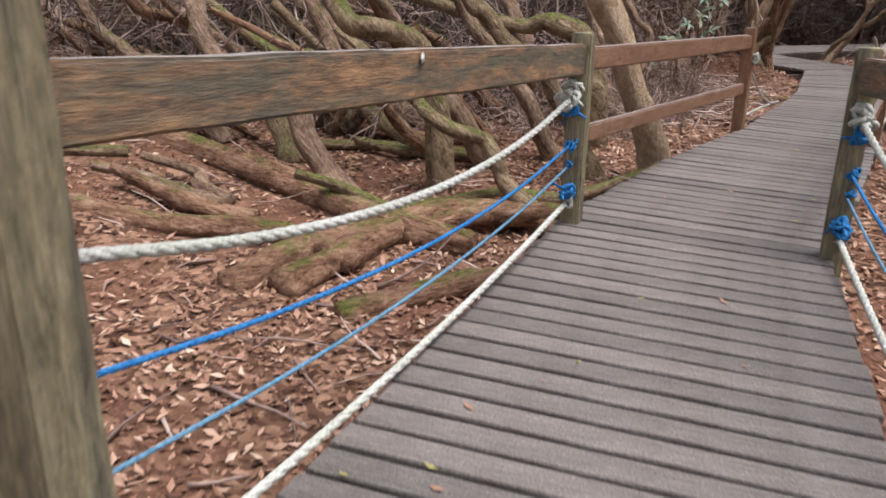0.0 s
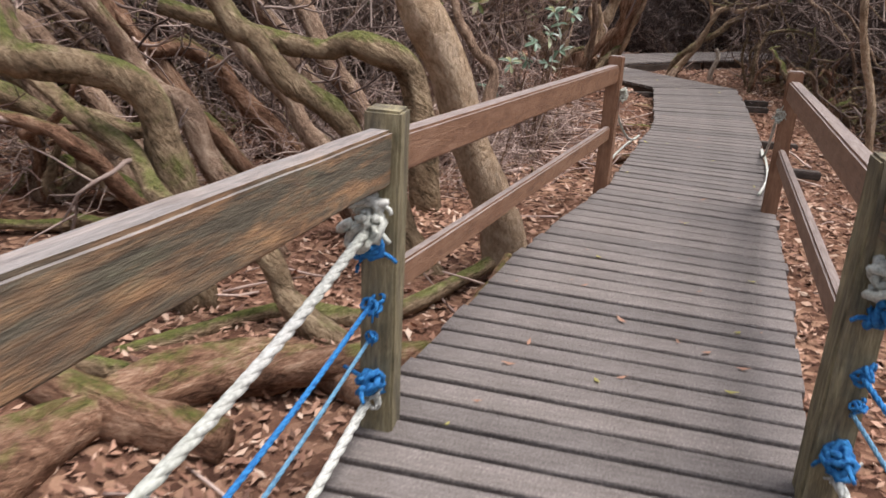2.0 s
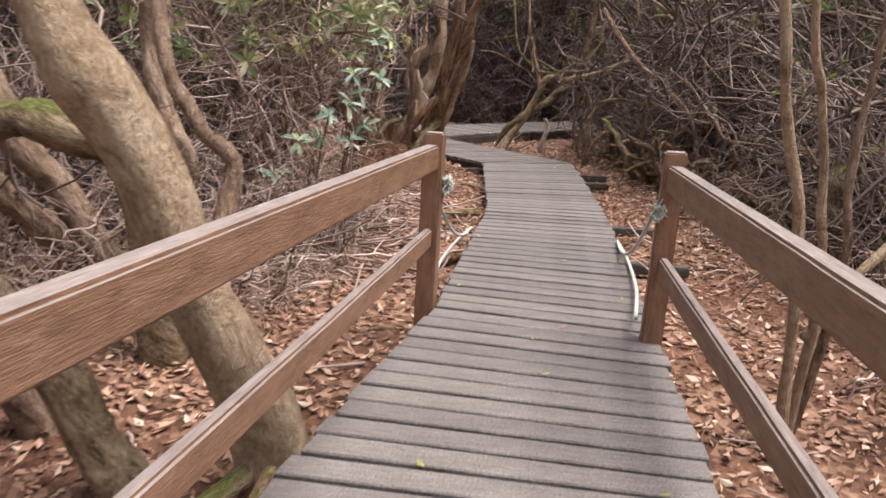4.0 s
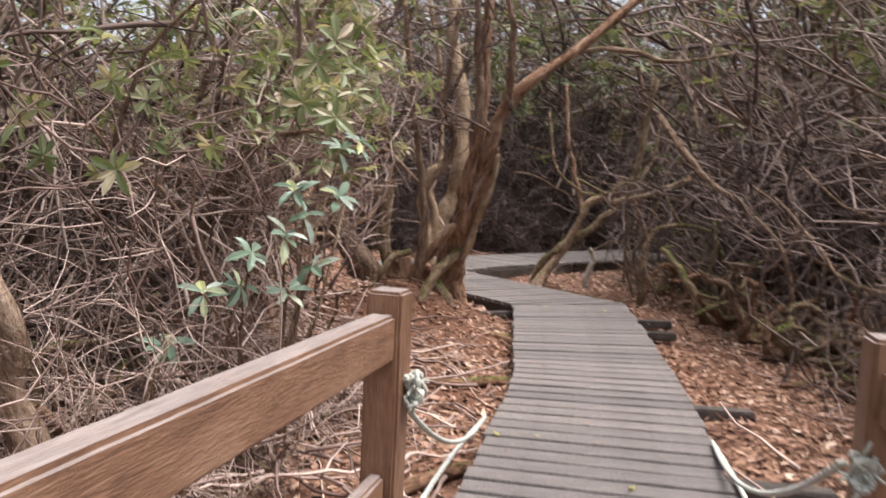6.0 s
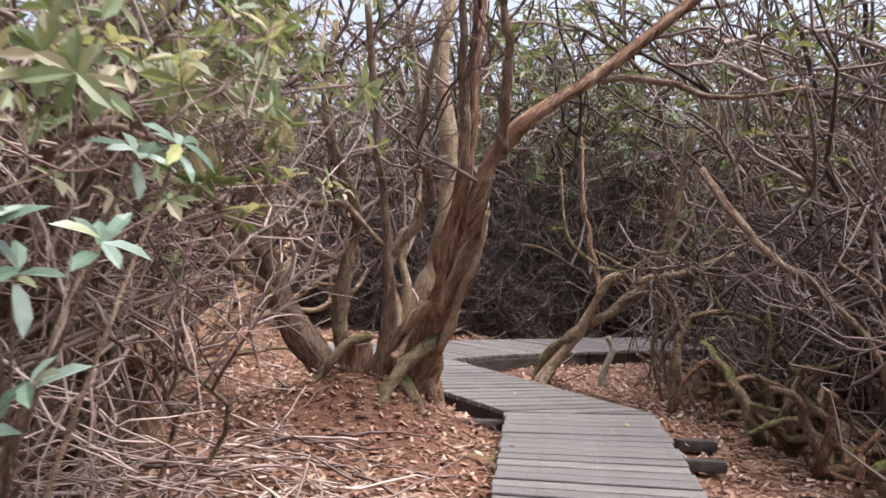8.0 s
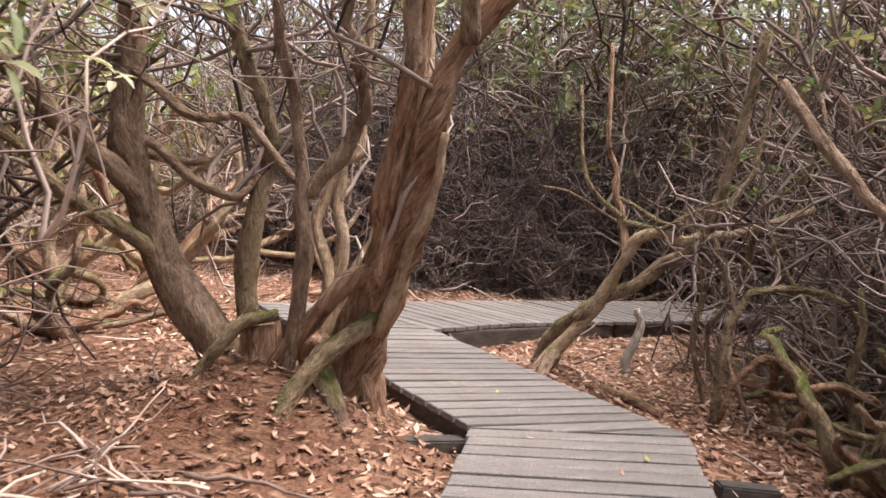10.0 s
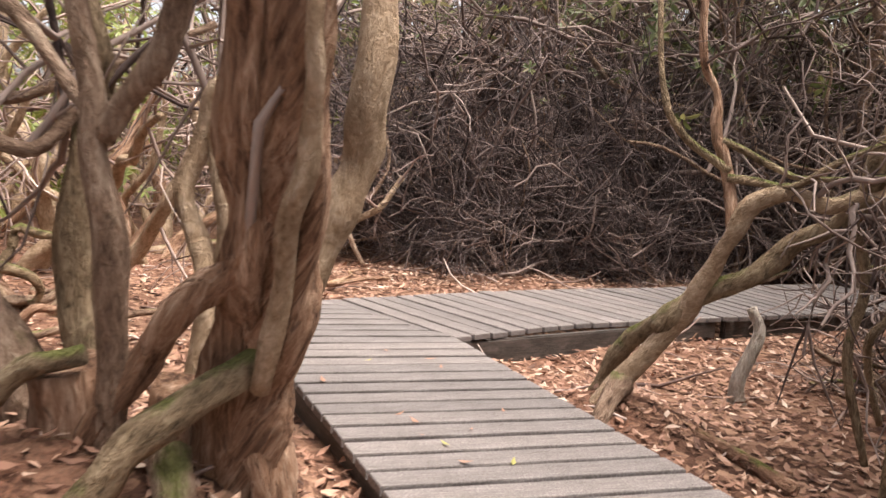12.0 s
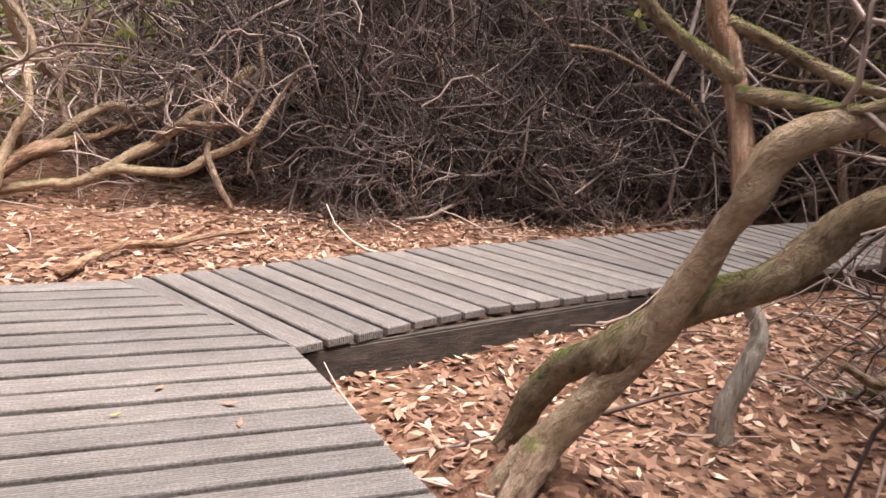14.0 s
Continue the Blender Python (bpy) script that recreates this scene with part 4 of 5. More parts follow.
# right-hand trees
tree("mossy_arching_tree", (7.1, 9.2, -0.3), "arching tree with bright moss and worn pale bark", [
    ("trunk", [(7.15, 9.2, -0.35), (7.10, 9.2, -0.05), (6.98, 9.2, 0.2), (6.93, 9.2, 0.42), (7.05, 9.2, 0.66), (7.35, 9.2, 0.79), (7.9, 9.3, 0.95), (8.4, 9.5, 1.5)], 0.09, 0.05, BARK_MOSSY, 0.3)], 13, (8, 0.9, (0, 0, 0.4)), 6, TWIG)
tree("thin_stemmed_tree", (4.62, 7.05, -0.4), "slender upright stems growing from one foot", [
    ("stem", [(4.62, 7.05, -0.4), (4.52, 7.0, 0.3), (4.45, 7.0, 0.78), (4.33, 7.0, 1.15), (4.24, 7.0, 1.45), (4.2, 7.05, 2.0), (4.3, 7.1, 2.8)], 0.024, 0.014, BARK_PALE, 0.3),
    ("stem", [(4.68, 7.1, -0.4), (4.62, 7.0, 0.4), (4.58, 7.0, 0.75), (4.47, 7.0, 1.22), (4.36, 7.0, 1.6), (4.4, 7.1, 2.6)], 0.022, 0.013, BARK_PALE, 0.3),
    ("stem", [(4.72, 7.15, -0.4), (4.72, 7.0, 0.5), (4.66, 7.0, 1.0), (4.68, 7.0, 1.6), (4.7, 7.1, 2.5)], 0.02, 0.012, BARK_BROWN, 0.3),
    ("branch", [(4.6, 7.02, 0.3), (4.85, 7.0, 0.6), (5.2, 6.95, 0.9), (5.6, 6.9, 1.1)], 0.024, 0.014, BARK_PALE, 0.0)], 15, (6, 0.6, (0.3, 0, 0.3)), 8, TWIG)


# ---------------------------------------------------------------- shrubs
class Shrub:
    """A bush of crooked stems from one foot, with branches, twigs and whorls of leaves, kept limb by limb so that
    what would hang into the way can be left out where it is planted."""

    def __init__(self, name, label, seed, stems, height, spread, r, mats, leaves=0, curl=0.22, pull=(0, 0, 0.1), subs=9, twigs=6, low=0.15, leaf_len=0.1, twig_len=0.45, bends=4):
        rng = np.random.default_rng(seed)
        self.name, self.label, self.mats = name, label, mats
        self.limbs = []  # kind, parent, vertices, faces
        tips = []
        for k in range(stems):
            a = 2 * math.pi * k / stems + rng.uniform(-0.4, 0.4)
            way = (math.cos(a) * spread, math.sin(a) * spread, rng.uniform(0.6, 1.2))
            ln = height * rng.uniform(0.7, 1.25)
            c = wander(rng, (math.cos(a) * 0.12, math.sin(a) * 0.12, -0.1), way, ln, 16, curl, pull)
            c[:, 2] = np.where(c[:, 2] < 0.03, 0.03 + 0.1 * np.abs(c[:, 2]), c[:, 2])
            c[0, 2] = -0.15
            stem = self.keep(0, -1, c, np.linspace(r, r * 0.3, 16) * rng.uniform(0.6, 1.2), 5, rng)
            for _ in range(subs):
                i = int(rng.uniform(low, 1) * 14) + 1
                b = wander(rng, c[i], unit(rng.normal(size=3) + unit(c[i] - c[i - 1]) * 0.7), ln * rng.uniform(0.25, 0.5), 7, curl * 1.3, pull)
                sub = self.keep(1, stem, b, np.linspace(r * 0.4, r * 0.14, 7), 4, rng)
                for _ in range(twigs):
                    j = rng.integers(1, 7)
                    t = wander(rng, b[j], rng.normal(size=3) + unit(b[-1] - b[0]) * 0.8, twig_len * rng.uniform(0.5, 1.3), bends, 0.33, pull)
                    tips.append((self.keep(1, sub, t, np.linspace(r * 0.15 + 0.0012, 0.0018, bends), 3, rng), t[-1], unit(t[-1] - t[-2])))
        order = sorted(rng.permutation(len(tips)), key=lambda i: -tips[i][1][2] - rng.uniform(0, height * 0.6))
        for i in order[:leaves]:
            s = Soup()
            whorl(s, rng, tips[i][1], tips[i][2] + np.array([0, 0, 0.4]), rng.integers(5, 9), leaf_len)
            self.limbs.append((2, tips[i][0], np.array(s.v), s.f))

    def keep(self, kind, parent, line, radii, sides, rng):
        s = Soup()
        tube(s, line, radii, sides, rng, 0.05 if kind == 0 else 0.0, False)
        self.limbs.append((kind, parent, np.array(s.v), s.f))
        return len(self.limbs) - 1

    def plant(self, spots, seed):
        rng = np.random.default_rng(seed)
        every = np.concatenate([q[2] for q in self.limbs])
        for x, y, size in spots:
            z = ground_z(x, y)
            turn = np.array(pose(0, 0, 0, rng.uniform(-6, 6), rng.uniform(-6, 6), rng.uniform(0, 360)).to_3x3())
            at = every @ turn.T * size + np.array([x, y, z])
            bad = clear_of_way(at)
            soups, dropped, n = (Soup(), Soup(), Soup()), [], 0
            for kind, parent, v, f in self.limbs:
                gone = (parent >= 0 and dropped[parent]) or bad[n:n + len(v)].any()
                dropped.append(gone)
                if not gone:
                    soups[kind].add((every[n:n + len(v)] @ turn.T * size).tolist(), f)
                n += len(v)
            if not soups[0].n:
                continue
            ob = empty_thing(self.name, (x, y, z), self.label, "shrub", "shrubs of the thicket")
            for soup, nm, mat in zip(soups, ("framework", "brushwood", "foliage"), self.mats):
                if soup.n:
                    tagged(part(nm, soup.mesh(nm, mat, nm != "foliage"), ob, "", False), kind="stuff")


Shrub("dead_shrub", "low tangle of bare pale dead twigs", 101, 12, 1.2, 1.4, 0.018, (BARK_BROWN, TWIG_LIGHT), 0, 0.24, (0, 0, -0.4), 8, 6).plant(
    [(2.5, 9.2, 0.8), (1.9, 10.1, 1.2), (2.8, 10.4, 1.0), (2.2, 11.4, 1.2), (1.2, 9.3, 1.0), (3.2, 9.6, 0.7), (3.9, 10.5, 0.55), (4.0, 11.1, 0.5), (3.5, 10.2, 0.6), (0.6, 10.6, 1.2), (-0.6, 9.2, 1.1), (-2.2, 8.6, 1.0),
     (7.8, 9.9, 0.9), (7.0, 8.2, 0.8), (6.1, 19.9, 0.6), (8.8, 19.2, 0.8), (7.0, 19.5, 0.6)], 1)
BARE = Shrub("bare_shrub", "tall bare shrub of crooked grey-brown branches", 102, 10, 2.6, 0.7, 0.032, (BARK_BROWN, TWIG), 0, 0.24, (0, 0, 0.15), 12, 7)
BARE.plant([(12.2, 22.4, 2.4), (9.6, 24.2, 2.6), (14.2, 19.2, 2.6), (6.8, 25.6, 2.6), (4.2, 25.4, 2.3), (13.8, 14.2, 2.6), (12.6, 10.4, 2.3), (8.2, 23.6, 2.3), (11.2, 21.4, 2.2), (11.0, 25.4, 2.8), (1.5, 11.6, 1.0), (0.4, 11.9, 1.1), (-0.8, 11.0, 1.0), (-2.4, 10.4, 1.0), (-3.6, 9.2, 1.0), (1.4, 13.6, 1.1), (8.9, 11.4, 1.0), (9.6, 13.2, 1.1), (8.6, 9.6, 1.0), (9.8, 10.3, 1.2), 
            (10.6, 14.8, 1.2), (7.8, 7.6, 1.0), (6.6, 6.0, 0.9), (9.2, 8.0, 1.2), (11.6, 12.4, 1.4), (11.8, 15.0, 1.3), (12.4, 17.4, 1.3), (9.8, 20.6, 1.1), (10.8, 9.0, 1.4), (11.2, 19.8, 1.2), (10.9, 18.9, 1.7), (12.2, 20.6, 1.8), (13.0, 18.4, 1.8), (12.4, 16.2, 1.8), (9.4, 11.8, 1.7), (9.0, 9.0, 1.6), (10.6, 13.8, 1.7), (10.6, 16.4, 1.7), (9.4, 19.6, 1.5), (1.2, 12.6, 1.5), (-0.4, 12.6, 1.5), (2.4, 13.4, 1.3), (-2.0, 12.2, 1.5)], 2)
Shrub("bare_shrub", "bare shrub of twisting mossy branches", 103, 9, 2.3, 0.95, 0.036, (BARK_MOSSY, TWIG, LEAF_GREEN), 10, 0.28, (0, 0, 0.1), 12, 8).plant(
    [(9.0, 14.2, 0.9), (9.9, 15.4, 0.8), (7.6, 9.0, 0.8), (9.4, 16.0, 0.7), (10.4, 12.0, 1.2), (-1.4, 10.0, 1.0), (0.9, 12.8, 0.9), (11.9, 16.9, 0.9), (6.9, 7.0, 0.8), (9.9, 17.2, 0.6)], 3)
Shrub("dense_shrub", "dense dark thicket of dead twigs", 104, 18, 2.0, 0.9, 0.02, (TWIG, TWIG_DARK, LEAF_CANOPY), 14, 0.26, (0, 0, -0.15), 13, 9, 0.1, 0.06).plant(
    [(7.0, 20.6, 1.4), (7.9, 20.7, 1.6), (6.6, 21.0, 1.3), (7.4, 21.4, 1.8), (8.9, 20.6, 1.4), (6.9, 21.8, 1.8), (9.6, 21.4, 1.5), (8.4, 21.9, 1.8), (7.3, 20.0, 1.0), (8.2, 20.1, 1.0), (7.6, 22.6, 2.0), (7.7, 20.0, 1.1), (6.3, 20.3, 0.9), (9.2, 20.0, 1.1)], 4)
Shrub("rhododendron", "rhododendron shrub with clusters of long green leaves", 105, 8, 2.2, 0.8, 0.024, (BARK_BROWN, TWIG_LIGHT, LEAF_SUNLIT), 85, 0.25, (0, 0, 0.15), 12, 8, 0.4, 0.10).plant(
    [(3.35, 11.3, 0.95), (3.5, 12.1, 1.1), (3.1, 12.7, 1.1)], 5)
tree("rhododendron", (3.0, 11.9, 0.0), "arching rhododendron with sunlit yellow-green leaf clusters", [
    ("stem", [(3.0, 11.9, -0.1), (3.05, 11.7, 0.7), (3.3, 11.5, 1.35), (3.65, 11.3, 1.65), (3.9, 11.2, 1.7)], 0.032, 0.012, BARK_BROWN, 0.2),
    ("stem", [(2.95, 12.0, -0.1), (3.1, 12.0, 0.9), (3.45, 12.1, 1.7), (3.85, 12.2, 2.1), (4.2, 12.3, 2.2)], 0.034, 0.012, BARK_BROWN, 0.2),
    ("stem", [(2.9, 11.9, -0.1), (3.0, 11.6, 0.8), (3.2, 11.0, 1.25), (3.45, 10.5, 1.4), (3.65, 10.3, 1.38)], 0.028, 0.010, BARK_BROWN, 0.2),
    ("stem", [(3.05, 12.0, -0.1), (3.2, 11.9, 1.1), (3.5, 11.6, 1.9), (3.8, 11.4, 2.4)], 0.03, 0.012, BARK_BROWN, 0.2),
    ("stem", [(2.9, 12.1, -0.1), (2.85, 12.0, 1.0), (3.0, 11.7, 1.7), (3.2, 11.4, 2.1)], 0.03, 0.012, BARK_BROWN, 0.2),
    ("stem", [(3.0, 12.1, -0.1), (3.3, 12.4, 1.2), (3.7, 12.6, 2.0), (4.1, 12.6, 2.6)], 0.03, 0.012, BARK_BROWN, 0.2),
], 17, (20, 0.55, (0.1, -0.1, 0.1)), 190, TWIG_LIGHT, LEAF_SUNLIT, 0.105, 1.2)
Shrub("dead_shrub", "leafless shrub of pale cascading dead twigs", 108, 14, 2.3, 0.8, 0.02, (BARK_BROWN, TWIG_LIGHT), 0, 0.26, (0, 0, -0.2), 10, 7).plant(
    [(6.4, 20.4, 1.0), (7.1, 21.0, 1.35), (6.1, 21.3, 1.25), (8.5, 20.5, 0.9), (6.5, 22.0, 1.6)], 9)
TALL = Shrub("canopy_tree", "tall evergreen shrub with a green leafy crown", 106, 9, 4.2, 0.5, 0.05, (BARK_BROWN, TWIG, LEAF_CANOPY), 240, 0.2, (0, 0, 0.15), 12, 5, 0.4, 0.14, 0.6, 3)
TALL.plant([(0.6, 13.4, 1.2), (-1.2, 13.0, 1.2), (1.9, 13.4, 1.0), (8.8, 23.4, 1.3), (10.6, 11.2, 1.1), (11.4, 13.6, 1.1), (10.0, 8.4, 1.0), (11.4, 18.6, 1.1), (9.4, 22.2, 1.2), (7.0, 23.8, 1.2), (10.4, 23.0, 1.2), (13.2, 19.6, 1.2), (13.9, 15.2, 1.2), (13.6, 11.2, 1.2), (12.2, 7.6, 1.1), (-1.8, 14.2, 1.0), (-4.2, 12.0, 1.0), (-4.6, 17.6, 1.2),
            (-1.6, 19.6, 1.1), (-6.0, 8.6, 1.0), (8.4, 3.6, 1.0), (-5.0, 4.4, 0.9), (15.6, 22.6, 1.4), (-4.6, 24.6, 1.4), (8.4, 26.0, 2.1), (11.8, 24.6, 2.1), (14.6, 21.4, 2.0), (15.6, 17.2, 2.0), (15.2, 12.6, 2.0), (13.2, 8.6, 1.8), (10.6, 20.0, 1.6), (12.0, 16.6, 1.7)], 6)

# Added for the sunlit glow beyond the bend; the brightness is in the leaf colour.
Shrub("light_green_tree", "sunlit tree with light yellow-green leaves", 107, 8, 4.0, 0.6, 0.045, (BARK_PALE, TWIG_LIGHT, LEAF_LIGHT), 300, 0.22, (0, 0, 0.1), 12, 5, 0.2, 0.14, 0.6, 3).plant(
    [(1.4, 22.8, 1.0), (3.0, 24.6, 1.1), (-0.6, 20.8, 1.0), (4.6, 25.0, 1.1), (-1.8, 17.2, 1.0), (0.6, 19.2, 0.9), (2.9, 22.0, 0.8), (1.7, 21.2, 0.8)], 8)
# pale crooked trees beyond the bend
for k, (x, y) in enumerate([(3.6, 18.9), (2.6, 18.0), (3.2, 20.4), (4.6, 21.4), (1.6, 19.4), (2.0, 16.6), (3.4, 16.8), (1.0, 16.0), (5.6, 23.2)]):
    rng = np.random.default_rng(400 + k)
    limbs = []
    for j in range(4):
        a = rng.uniform(0, 6.28)
        w = wander(rng, (x + 0.1 * math.cos(a), y + 0.1 * math.sin(a), ground_z(x, y) - 0.15), (math.cos(a) * 0.8, math.sin(a) * 0.8, 1.0), rng.uniform(1.8, 3.2), 8, 0.28, (0, 0, 0.25))
        limbs.append(("stem", w, rng.uniform(0.045, 0.085), 0.022, BARK_PALE if (k + j) % 3 else BARK_ORANGE, 0.3))
    tree("crooked_tree", (x, y, ground_z(x, y)), "crooked pale-barked tree standing in leaf litter", limbs, 420 + k, (5, 0.9, (0, 0, 0.3)), 12, TWIG_LIGHT, LEAF_LIGHT, 0.11)
tree("drooping_tree", (8.1, 14.2, -0.1), "low arching limb with pale bark above sprawling roots", [
    ("limb", [(7.69, 14.2, -0.2), (7.69, 14.2, 0.31), (7.72, 14.2, 0.56), (7.85, 14.2, 0.72), (8.13, 14.2, 0.78), (8.55, 14.2, 0.68), (8.72, 14.2, 0.35), (8.75, 14.2, -0.2)], 0.027, 0.022, BARK_MOSSY, 0.2),
    ("limb", [(7.15, 13.2, 1.87), (7.25, 12.9, 1.54), (7.35, 12.7, 1.31), (7.43, 12.5, 1.18), (7.54, 12.3, 1.04), (7.72, 12.0, 0.64), (7.87, 11.9, -0.2)], 0.03, 0.022, BARK_BROWN, 0.0),
], 23, (8, 0.6, (0, 0, 0.0)), 0, TWIG)
# young rhododendron with blue-green leaves close to the boardwalk
young = empty_thing("young_rhododendron", (3.3, 10.05, -0.2), "young rhododendron with fresh blue-green leaf whorls", "shrub")
rng = np.random.default_rng(55)
lf = Soup()
for k, tip in enumerate([(3.03, 9.8, 0.70), (3.21, 9.75, 0.87), (3.17, 9.85, 0.72), (3.35, 9.8, 0.94), (3.37, 9.85, 0.70), (3.39, 9.85, 1.13), (3.44, 9.9, 1.03), (3.59, 9.95, 1.10), (3.48, 9.9, 0.80), (2.88, 9.85, 0.48), (3.62, 10.15, 1.32), (3.72, 10.2, 1.36)]):
    mid = (3.3 * 0.5 + tip[0] * 0.5 + rng.normal() * 0.06, 10.0, tip[2] * 0.45)
    limb(young, "stem", [(3.3 + rng.normal() * 0.05, 10.05, -0.25), mid, tip], 0.009, 0.005, BARK_BROWN, 700 + k, 6, 0.03, 0.3)
    whorl(lf, rng, tip, (rng.normal() * 0.4, -0.5, 0.8), 7, 0.115)
tagged(part("foliage", lf.mesh("foliage", LEAF_BLUE, False), young), kind="stuff")
# gnarled stems and roots that sprawl over the ground beside the way
for k, (x, y) in enumerate([(8.5, 13.0), (8.7, 13.7), (8.4, 12.2), (9.0, 12.9), (8.2, 14.0), (8.9, 14.5), (8.6, 15.2), (7.9, 11.2), (9.3, 14.0), (8.1, 10.3), (7.9, 12.5), (8.0, 13.3), (7.8, 11.8), (8.0, 12.0), (8.1, 12.9), (7.7, 10.8), (8.3, 12.7), (8.4, 13.5), (8.2, 11.6), (8.6, 12.0), (8.0, 10.9), (8.5, 14.3), (8.8, 13.3), (2.4, 10.3), (1.6, 10.9), (2.3, 12.3), (-0.3, 8.3), (3.0, 16.6), (3.4, 15.6), (2.2, 16.2)]):
    rng = np.random.default_rng(300 + k)
    ob = None
    for j in range(7):
        a = rng.uniform(0, 6.28)
        w = wander(rng, (x, y, ground_z(x, y) - 0.05), (math.cos(a), math.sin(a), rng.uniform(0.2, 1.5)), rng.uniform(0.6, 1.4), 11, 0.42, (0, 0, -0.5))
        w[1:, 2] = np.maximum(w[1:, 2], ground_z(x, y) + 0.03)
        if clear_of_way(w[1:], 0.95).any():
            continue
        ob = ob or empty_thing("sprawling_roots", (x, y, ground_z(x, y)), "gnarled bare stems sprawling from one foot", "tree")
        limb(ob, "stem", w, rng.uniform(0.035, 0.065), 0.016, (LOG_BARK, BARK_BROWN, BARK_MOSSY)[rng.integers(0, 3)], 3000 + 10 * k + j, 8, 0.08, 0.2, n=26)


# ---------------------------------------------------------------- leaf litter and sticks
def litter():
    rng = np.random.default_rng(7)
    s = Soup()
    count = 0
    while count < 64000:
        x, y = rng.uniform(-3.5, 9.5), rng.uniform(1.5, 20.0)
        near = abs(x - (0.5 + y * 0.42)) < 3.2
        if (not near and rng.random() < 0.6) or deck_polys_contains(x, y):
            continue
        a = rng.uniform(0, 2 * math.pi)
        way = unit(np.array([math.cos(a), math.sin(a), rng.normal() * 0.28]))
        side = unit(np.cross([rng.normal() * 0.3, rng.normal() * 0.3, 1], way))
        ln = rng.uniform(0.03, 0.085)
        leaf(s, np.array([x, y, ground_z(x, y) + rng.uniform(0.004, 0.03)]), way, side, ln, ln * rng.uniform(0.32, 0.5), rng.uniform(-0.2, 0.35), rng.uniform(-0.3, 0.3))
        count += 1
    tagged(new("leaf_litter", s.mesh("leaf_litter", LITTER, False)), "dry brown fallen leaves covering the ground", "leaf litter", kind="stuff")
    st = Soup()
    for _ in range(700):
        x, y = rng.uniform(-3, 9.5), rng.uniform(3, 20)
        if deck_polys_contains(x, y):
            continue
        a = rng.uniform(0, 2 * math.pi)
        z = ground_z(x, y) + 0.02
        w = wander(rng, (x, y, z), (math.cos(a), math.sin(a), 0.08), rng.uniform(0.15, 0.7), 5, 0.18)
        if any(deck_polys_contains(p[0], p[1]) for p in w):
            continue
        tube(st, w, np.linspace(0.008, 0.003, 5) * rng.uniform(0.5, 1.6), 4)
    for _ in range(420):
        x, y = rng.uniform(2.6, 4.7), rng.uniform(9.3, 12.9)
        a = rng.uniform(0, 2 * math.pi)
        w = wander(rng, (x, y, ground_z(x, y) + rng.uniform(0.02, 0.16)), (math.cos(a), math.sin(a), 0.05), rng.uniform(0.3, 0.9), 7, 0.2, (0, 0, -0.2))
        w[:, 2] = np.maximum(w[:, 2], [ground_z(p[0], p[1]) + 0.012 for p in w])
        if any(deck_polys_contains(p[0], p[1]) for p in w):
            continue
        tube(st, w, np.linspace(0.008, 0.003, 7) * rng.uniform(0.6, 1.5), 4)
    tagged(new("fallen_sticks", st.mesh("fallen_sticks", TWIG_LIGHT)), "thin dead sticks scattered on the leaf litter", "sticks", kind="stuff")


litter()
rng = np.random.default_rng(21)
for k in range(80):
    t = rng.uniform(1.0, 5.99)
    i = int(t)
    (l0, r0), (l1, r1) = STATIONS[i], STATIONS[i + 1]
    u, w = t - i, rng.uniform(0.06, 0.94)
    if k > 64:
        x, y = 5.3 + rng.uniform(0, 1.0), 14.0 + rng.uniform(0, 1.8)
        if not deck_polys_contains(x, y):
            continue
    else:
        l, r = np.array(l0) * (1 - u) + np.array(l1) * u, np.array(r0) * (1 - u) + np.array(r1) * u
        x, y = l * (1 - w) + r * w
    s = Soup()
    a = rng.uniform(0, 6.28)
    ln = rng.uniform(0.025, 0.075)
    leaf(s, np.zeros(3), np.array([math.cos(a), math.sin(a), 0.05]), np.array([-math.sin(a), math.cos(a), 0]), ln, ln * 0.35, 0.15, 0.1)
    ob = new("fallen_leaf", s.mesh("fallen_leaf", LEAF_YELLOW if k % 3 == 0 else LITTER, False))
    ob.location = (x, y, 0.008)
    tagged(ob, "small yellow-green leaf lying on the boards" if k % 3 == 0 else "small dry brown leaf lying on the boards", "leaf", "leaves on the boards")


# ---------------------------------------------------------------- bearers and planks
walkway = empty_thing("boardwalk", (0, 0, 0), "grey weathered timber boardwalk of ribbed planks", "boardwalk", kind="structure")


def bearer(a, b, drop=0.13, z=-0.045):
    beam("bearer", (a[0], a[1], z - drop / 2), (b[0], b[1], z - drop / 2), 0.05, drop, TIMBER_DARK, walkway, "dark timber bearer")


def inside(a, b, d):
    v = Vector((b[0] - a[0], b[1] - a[1])).normalized() * d
    return (a[0] + v.x, a[1] + v.y)


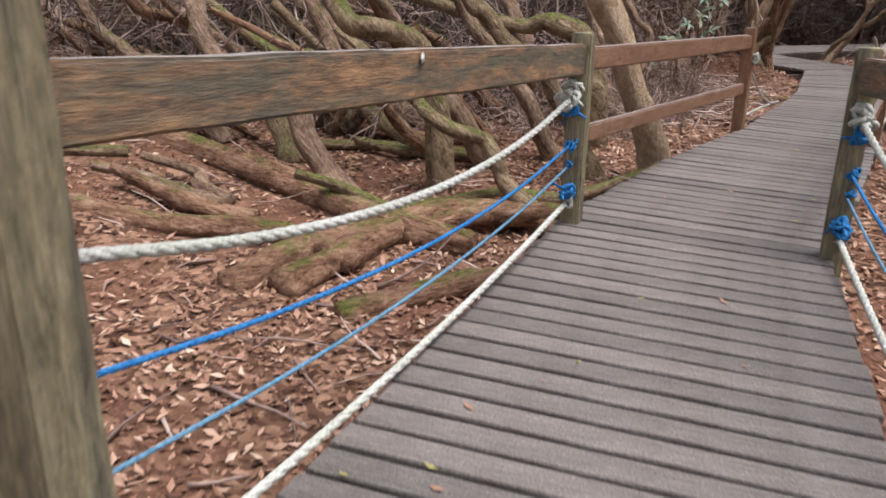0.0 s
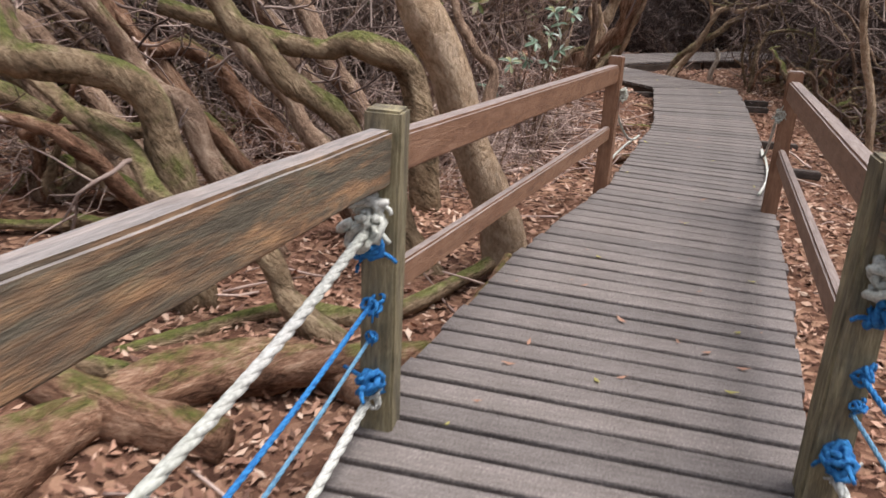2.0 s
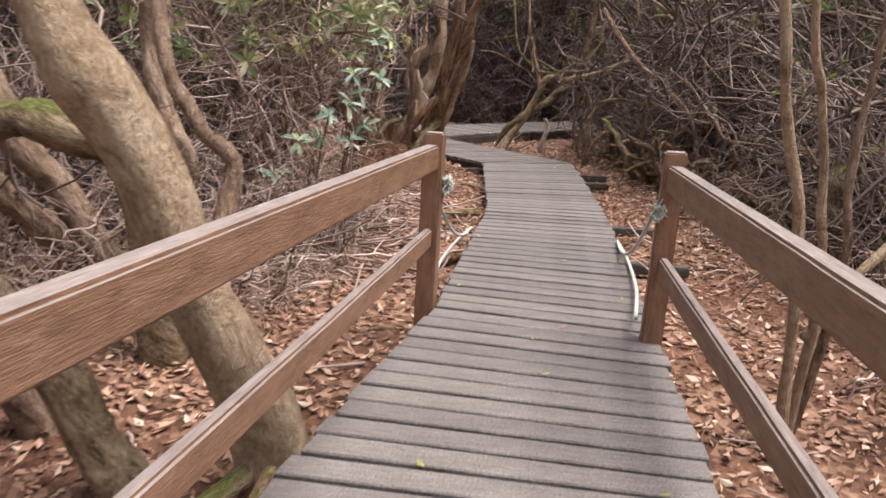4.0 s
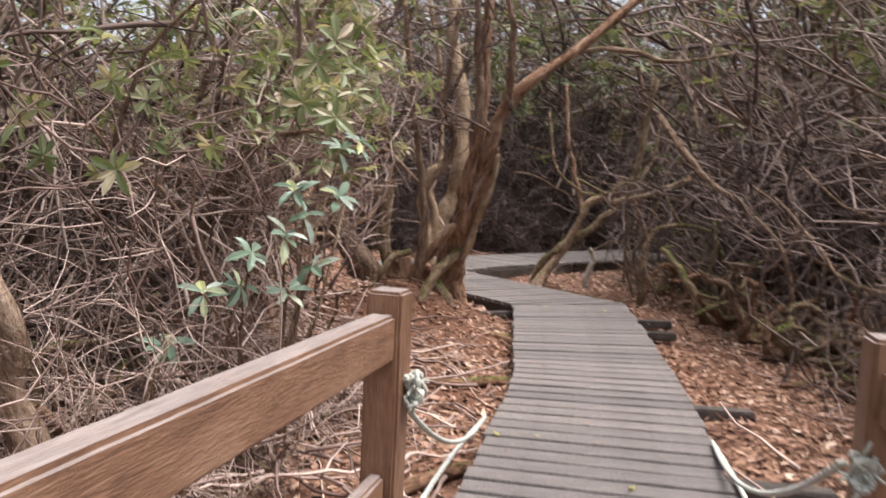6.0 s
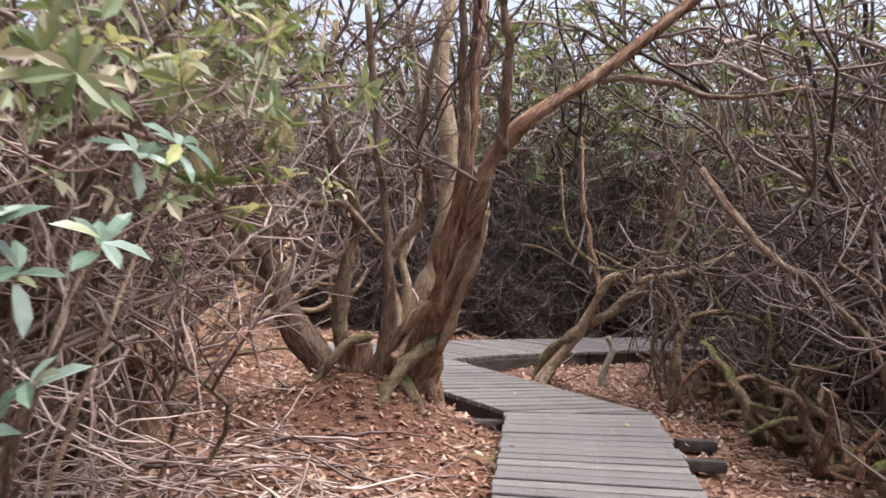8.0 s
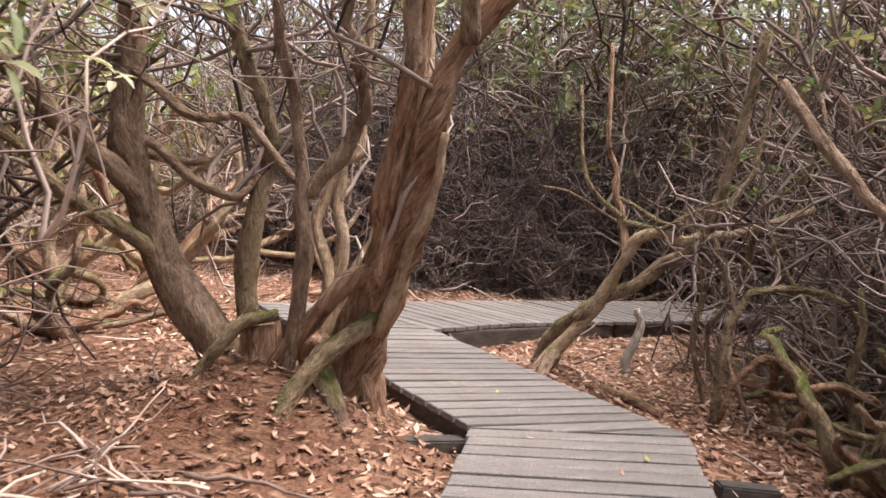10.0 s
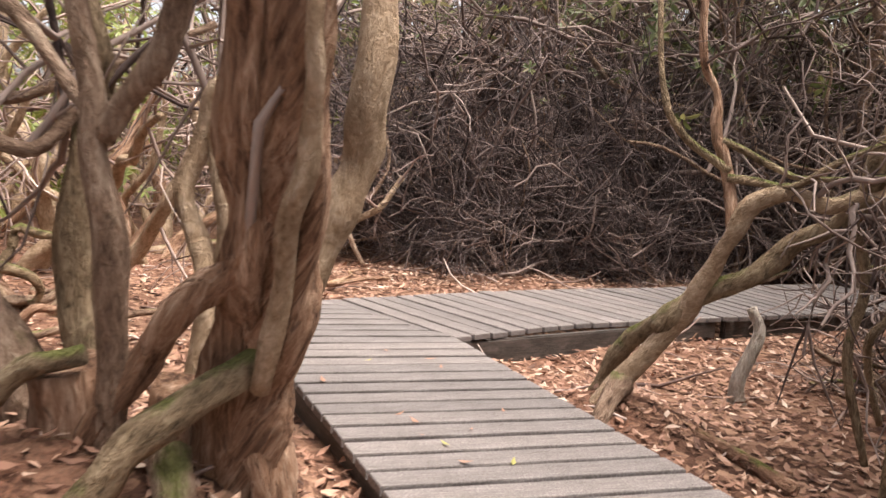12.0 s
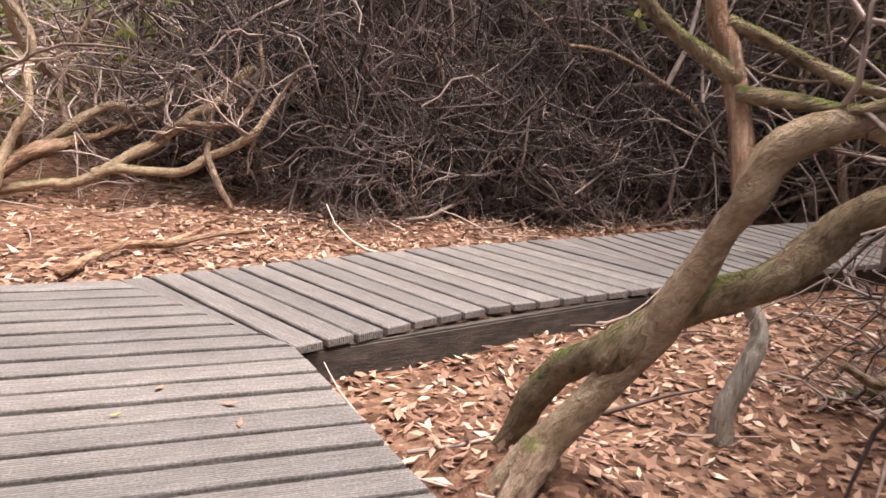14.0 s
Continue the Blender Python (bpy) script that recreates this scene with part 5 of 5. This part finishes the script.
for (l0, r0), (l1, r1) in zip(STATIONS, STATIONS[1:]):
    bearer(inside(l0, r0, 0.07), inside(l1, r1, 0.07))
    bearer(inside(r0, l0, 0.07), inside(r1, l1, 0.07))
for a, b in (((5.92, 13.5), (4.78, 16.5)), ((7.02, 13.55), (6.12, 15.86)), ((6.16, 16.02), (8.2, 17.06)), ((5.3, 16.7), (7.75, 17.96)), ((8.3, 17.13), (10.6, 18.05)), ((9.32, 16.3), (10.7, 17.95)), ((10.36, 16.2), (11.4, 18.2))):
    bearer(a, b, 0.16)
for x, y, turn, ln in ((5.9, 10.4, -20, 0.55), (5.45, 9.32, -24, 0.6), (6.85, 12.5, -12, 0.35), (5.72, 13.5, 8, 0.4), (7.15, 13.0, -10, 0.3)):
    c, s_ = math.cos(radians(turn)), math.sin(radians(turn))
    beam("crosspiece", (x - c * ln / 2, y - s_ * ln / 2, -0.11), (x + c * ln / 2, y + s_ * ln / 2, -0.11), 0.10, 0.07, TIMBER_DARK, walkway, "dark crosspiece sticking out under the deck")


def plank(poly, along, k):
    """One board: the polygon of its top, 34 mm thick with eased edges; local x runs along the board."""
    rng = np.random.default_rng(5000 + k)
    p = np.array(poly, float)
    c = p.mean(axis=0)
    ux = np.array(along) / np.linalg.norm(along)
    uy = np.array([-ux[1], ux[0]])
    loc = np.stack([(p - c) @ ux, (p - c) @ uy], axis=1)
    shrink = np.sign(loc) * 0.004
    n = len(loc)
    vs = [(*q, 0.0) for q in loc - shrink] + [(*q, -0.005) for q in loc] + [(*q, -0.034) for q in loc]
    fs = [tuple(range(n)), tuple(range(3 * n - 1, 2 * n - 1, -1))]
    for ring in (0, n):
        for i in range(n):
            j = (i + 1) % n
            fs.append((ring + j, ring + i, ring + n + i, ring + n + j))
    me = bpy.data.meshes.new("plank")
    me.from_pydata(vs, [], fs)
    me.materials.append(DECK)
    ob = new("plank", me)
    ob.parent = walkway
    ob.matrix_basis = Matrix.Translation((c[0], c[1], rng.uniform(-0.003, 0.003))) @ pose(0, 0, 0, rng.normal() * 0.35, rng.normal() * 0.1, math.degrees(math.atan2(ux[1], ux[0])))


GAP, BOARD = 0.024, 0.142
number = 0
for (l0, r0), (l1, r1) in zip(STATIONS, STATIONS[1:]):
    l0, r0, l1, r1 = (np.array(q) for q in (l0, r0, l1, r1))
    ln = (np.linalg.norm(l1 - l0) + np.linalg.norm(r1 - r0)) / 2
    n = round(ln / BOARD)
    for i in range(n):
        u0, u1 = i / n + GAP / ln / 2, (i + 1) / n - GAP / ln / 2
        jl, jr = random.uniform(-0.012, 0.012), random.uniform(-0.012, 0.012)
        a, b, c, d = l0 + (l1 - l0) * u0, r0 + (r1 - r0) * u0, r0 + (r1 - r0) * u1, l0 + (l1 - l0) * u1
        w = (b - a) / np.linalg.norm(b - a)
        plank([a + w * jl, b + w * jr, c + w * jr, d + w * jl], b - a, number)
        number += 1


def clip(poly, normal, off):
    out = []
    for a, b in zip(poly, poly[1:] + poly[:1]):
        da, db = a[0] * normal[0] + a[1] * normal[1] - off, b[0] * normal[0] + b[1] * normal[1] - off
        if da >= 0:
            out.append(a)
        if (da >= 0) != (db >= 0):
            t = da / (da - db)
            out.append((a[0] + (b[0] - a[0]) * t, a[1] + (b[1] - a[1]) * t))
    return out


def lay(poly, along):
    """Covers a polygon with boards that run along one way."""
    global number
    u = np.array(along) / np.linalg.norm(along)
    nrm = (-u[1], u[0])
    offs = [q[0] * nrm[0] + q[1] * nrm[1] for q in poly]
    lo, hi = min(offs), max(offs)
    n = max(1, round((hi - lo) / BOARD))
    w = (hi - lo) / n
    for i in range(n):
        piece = clip(poly, nrm, lo + i * w + GAP / 2)
        if len(piece) > 2:
            piece = clip(piece, (-nrm[0], -nrm[1]), -(lo + (i + 1) * w - GAP / 2))
        if len(piece) > 2:
            plank(piece, u, number)
            number += 1


lay(LEG_TWO, (0.975, 0.22))
lay(LEG_THREE, (0.62, -0.78))
lay(LEG_FOUR, (0.42, -0.9))
lay(LEG_FIVE, (0.95, -0.3))
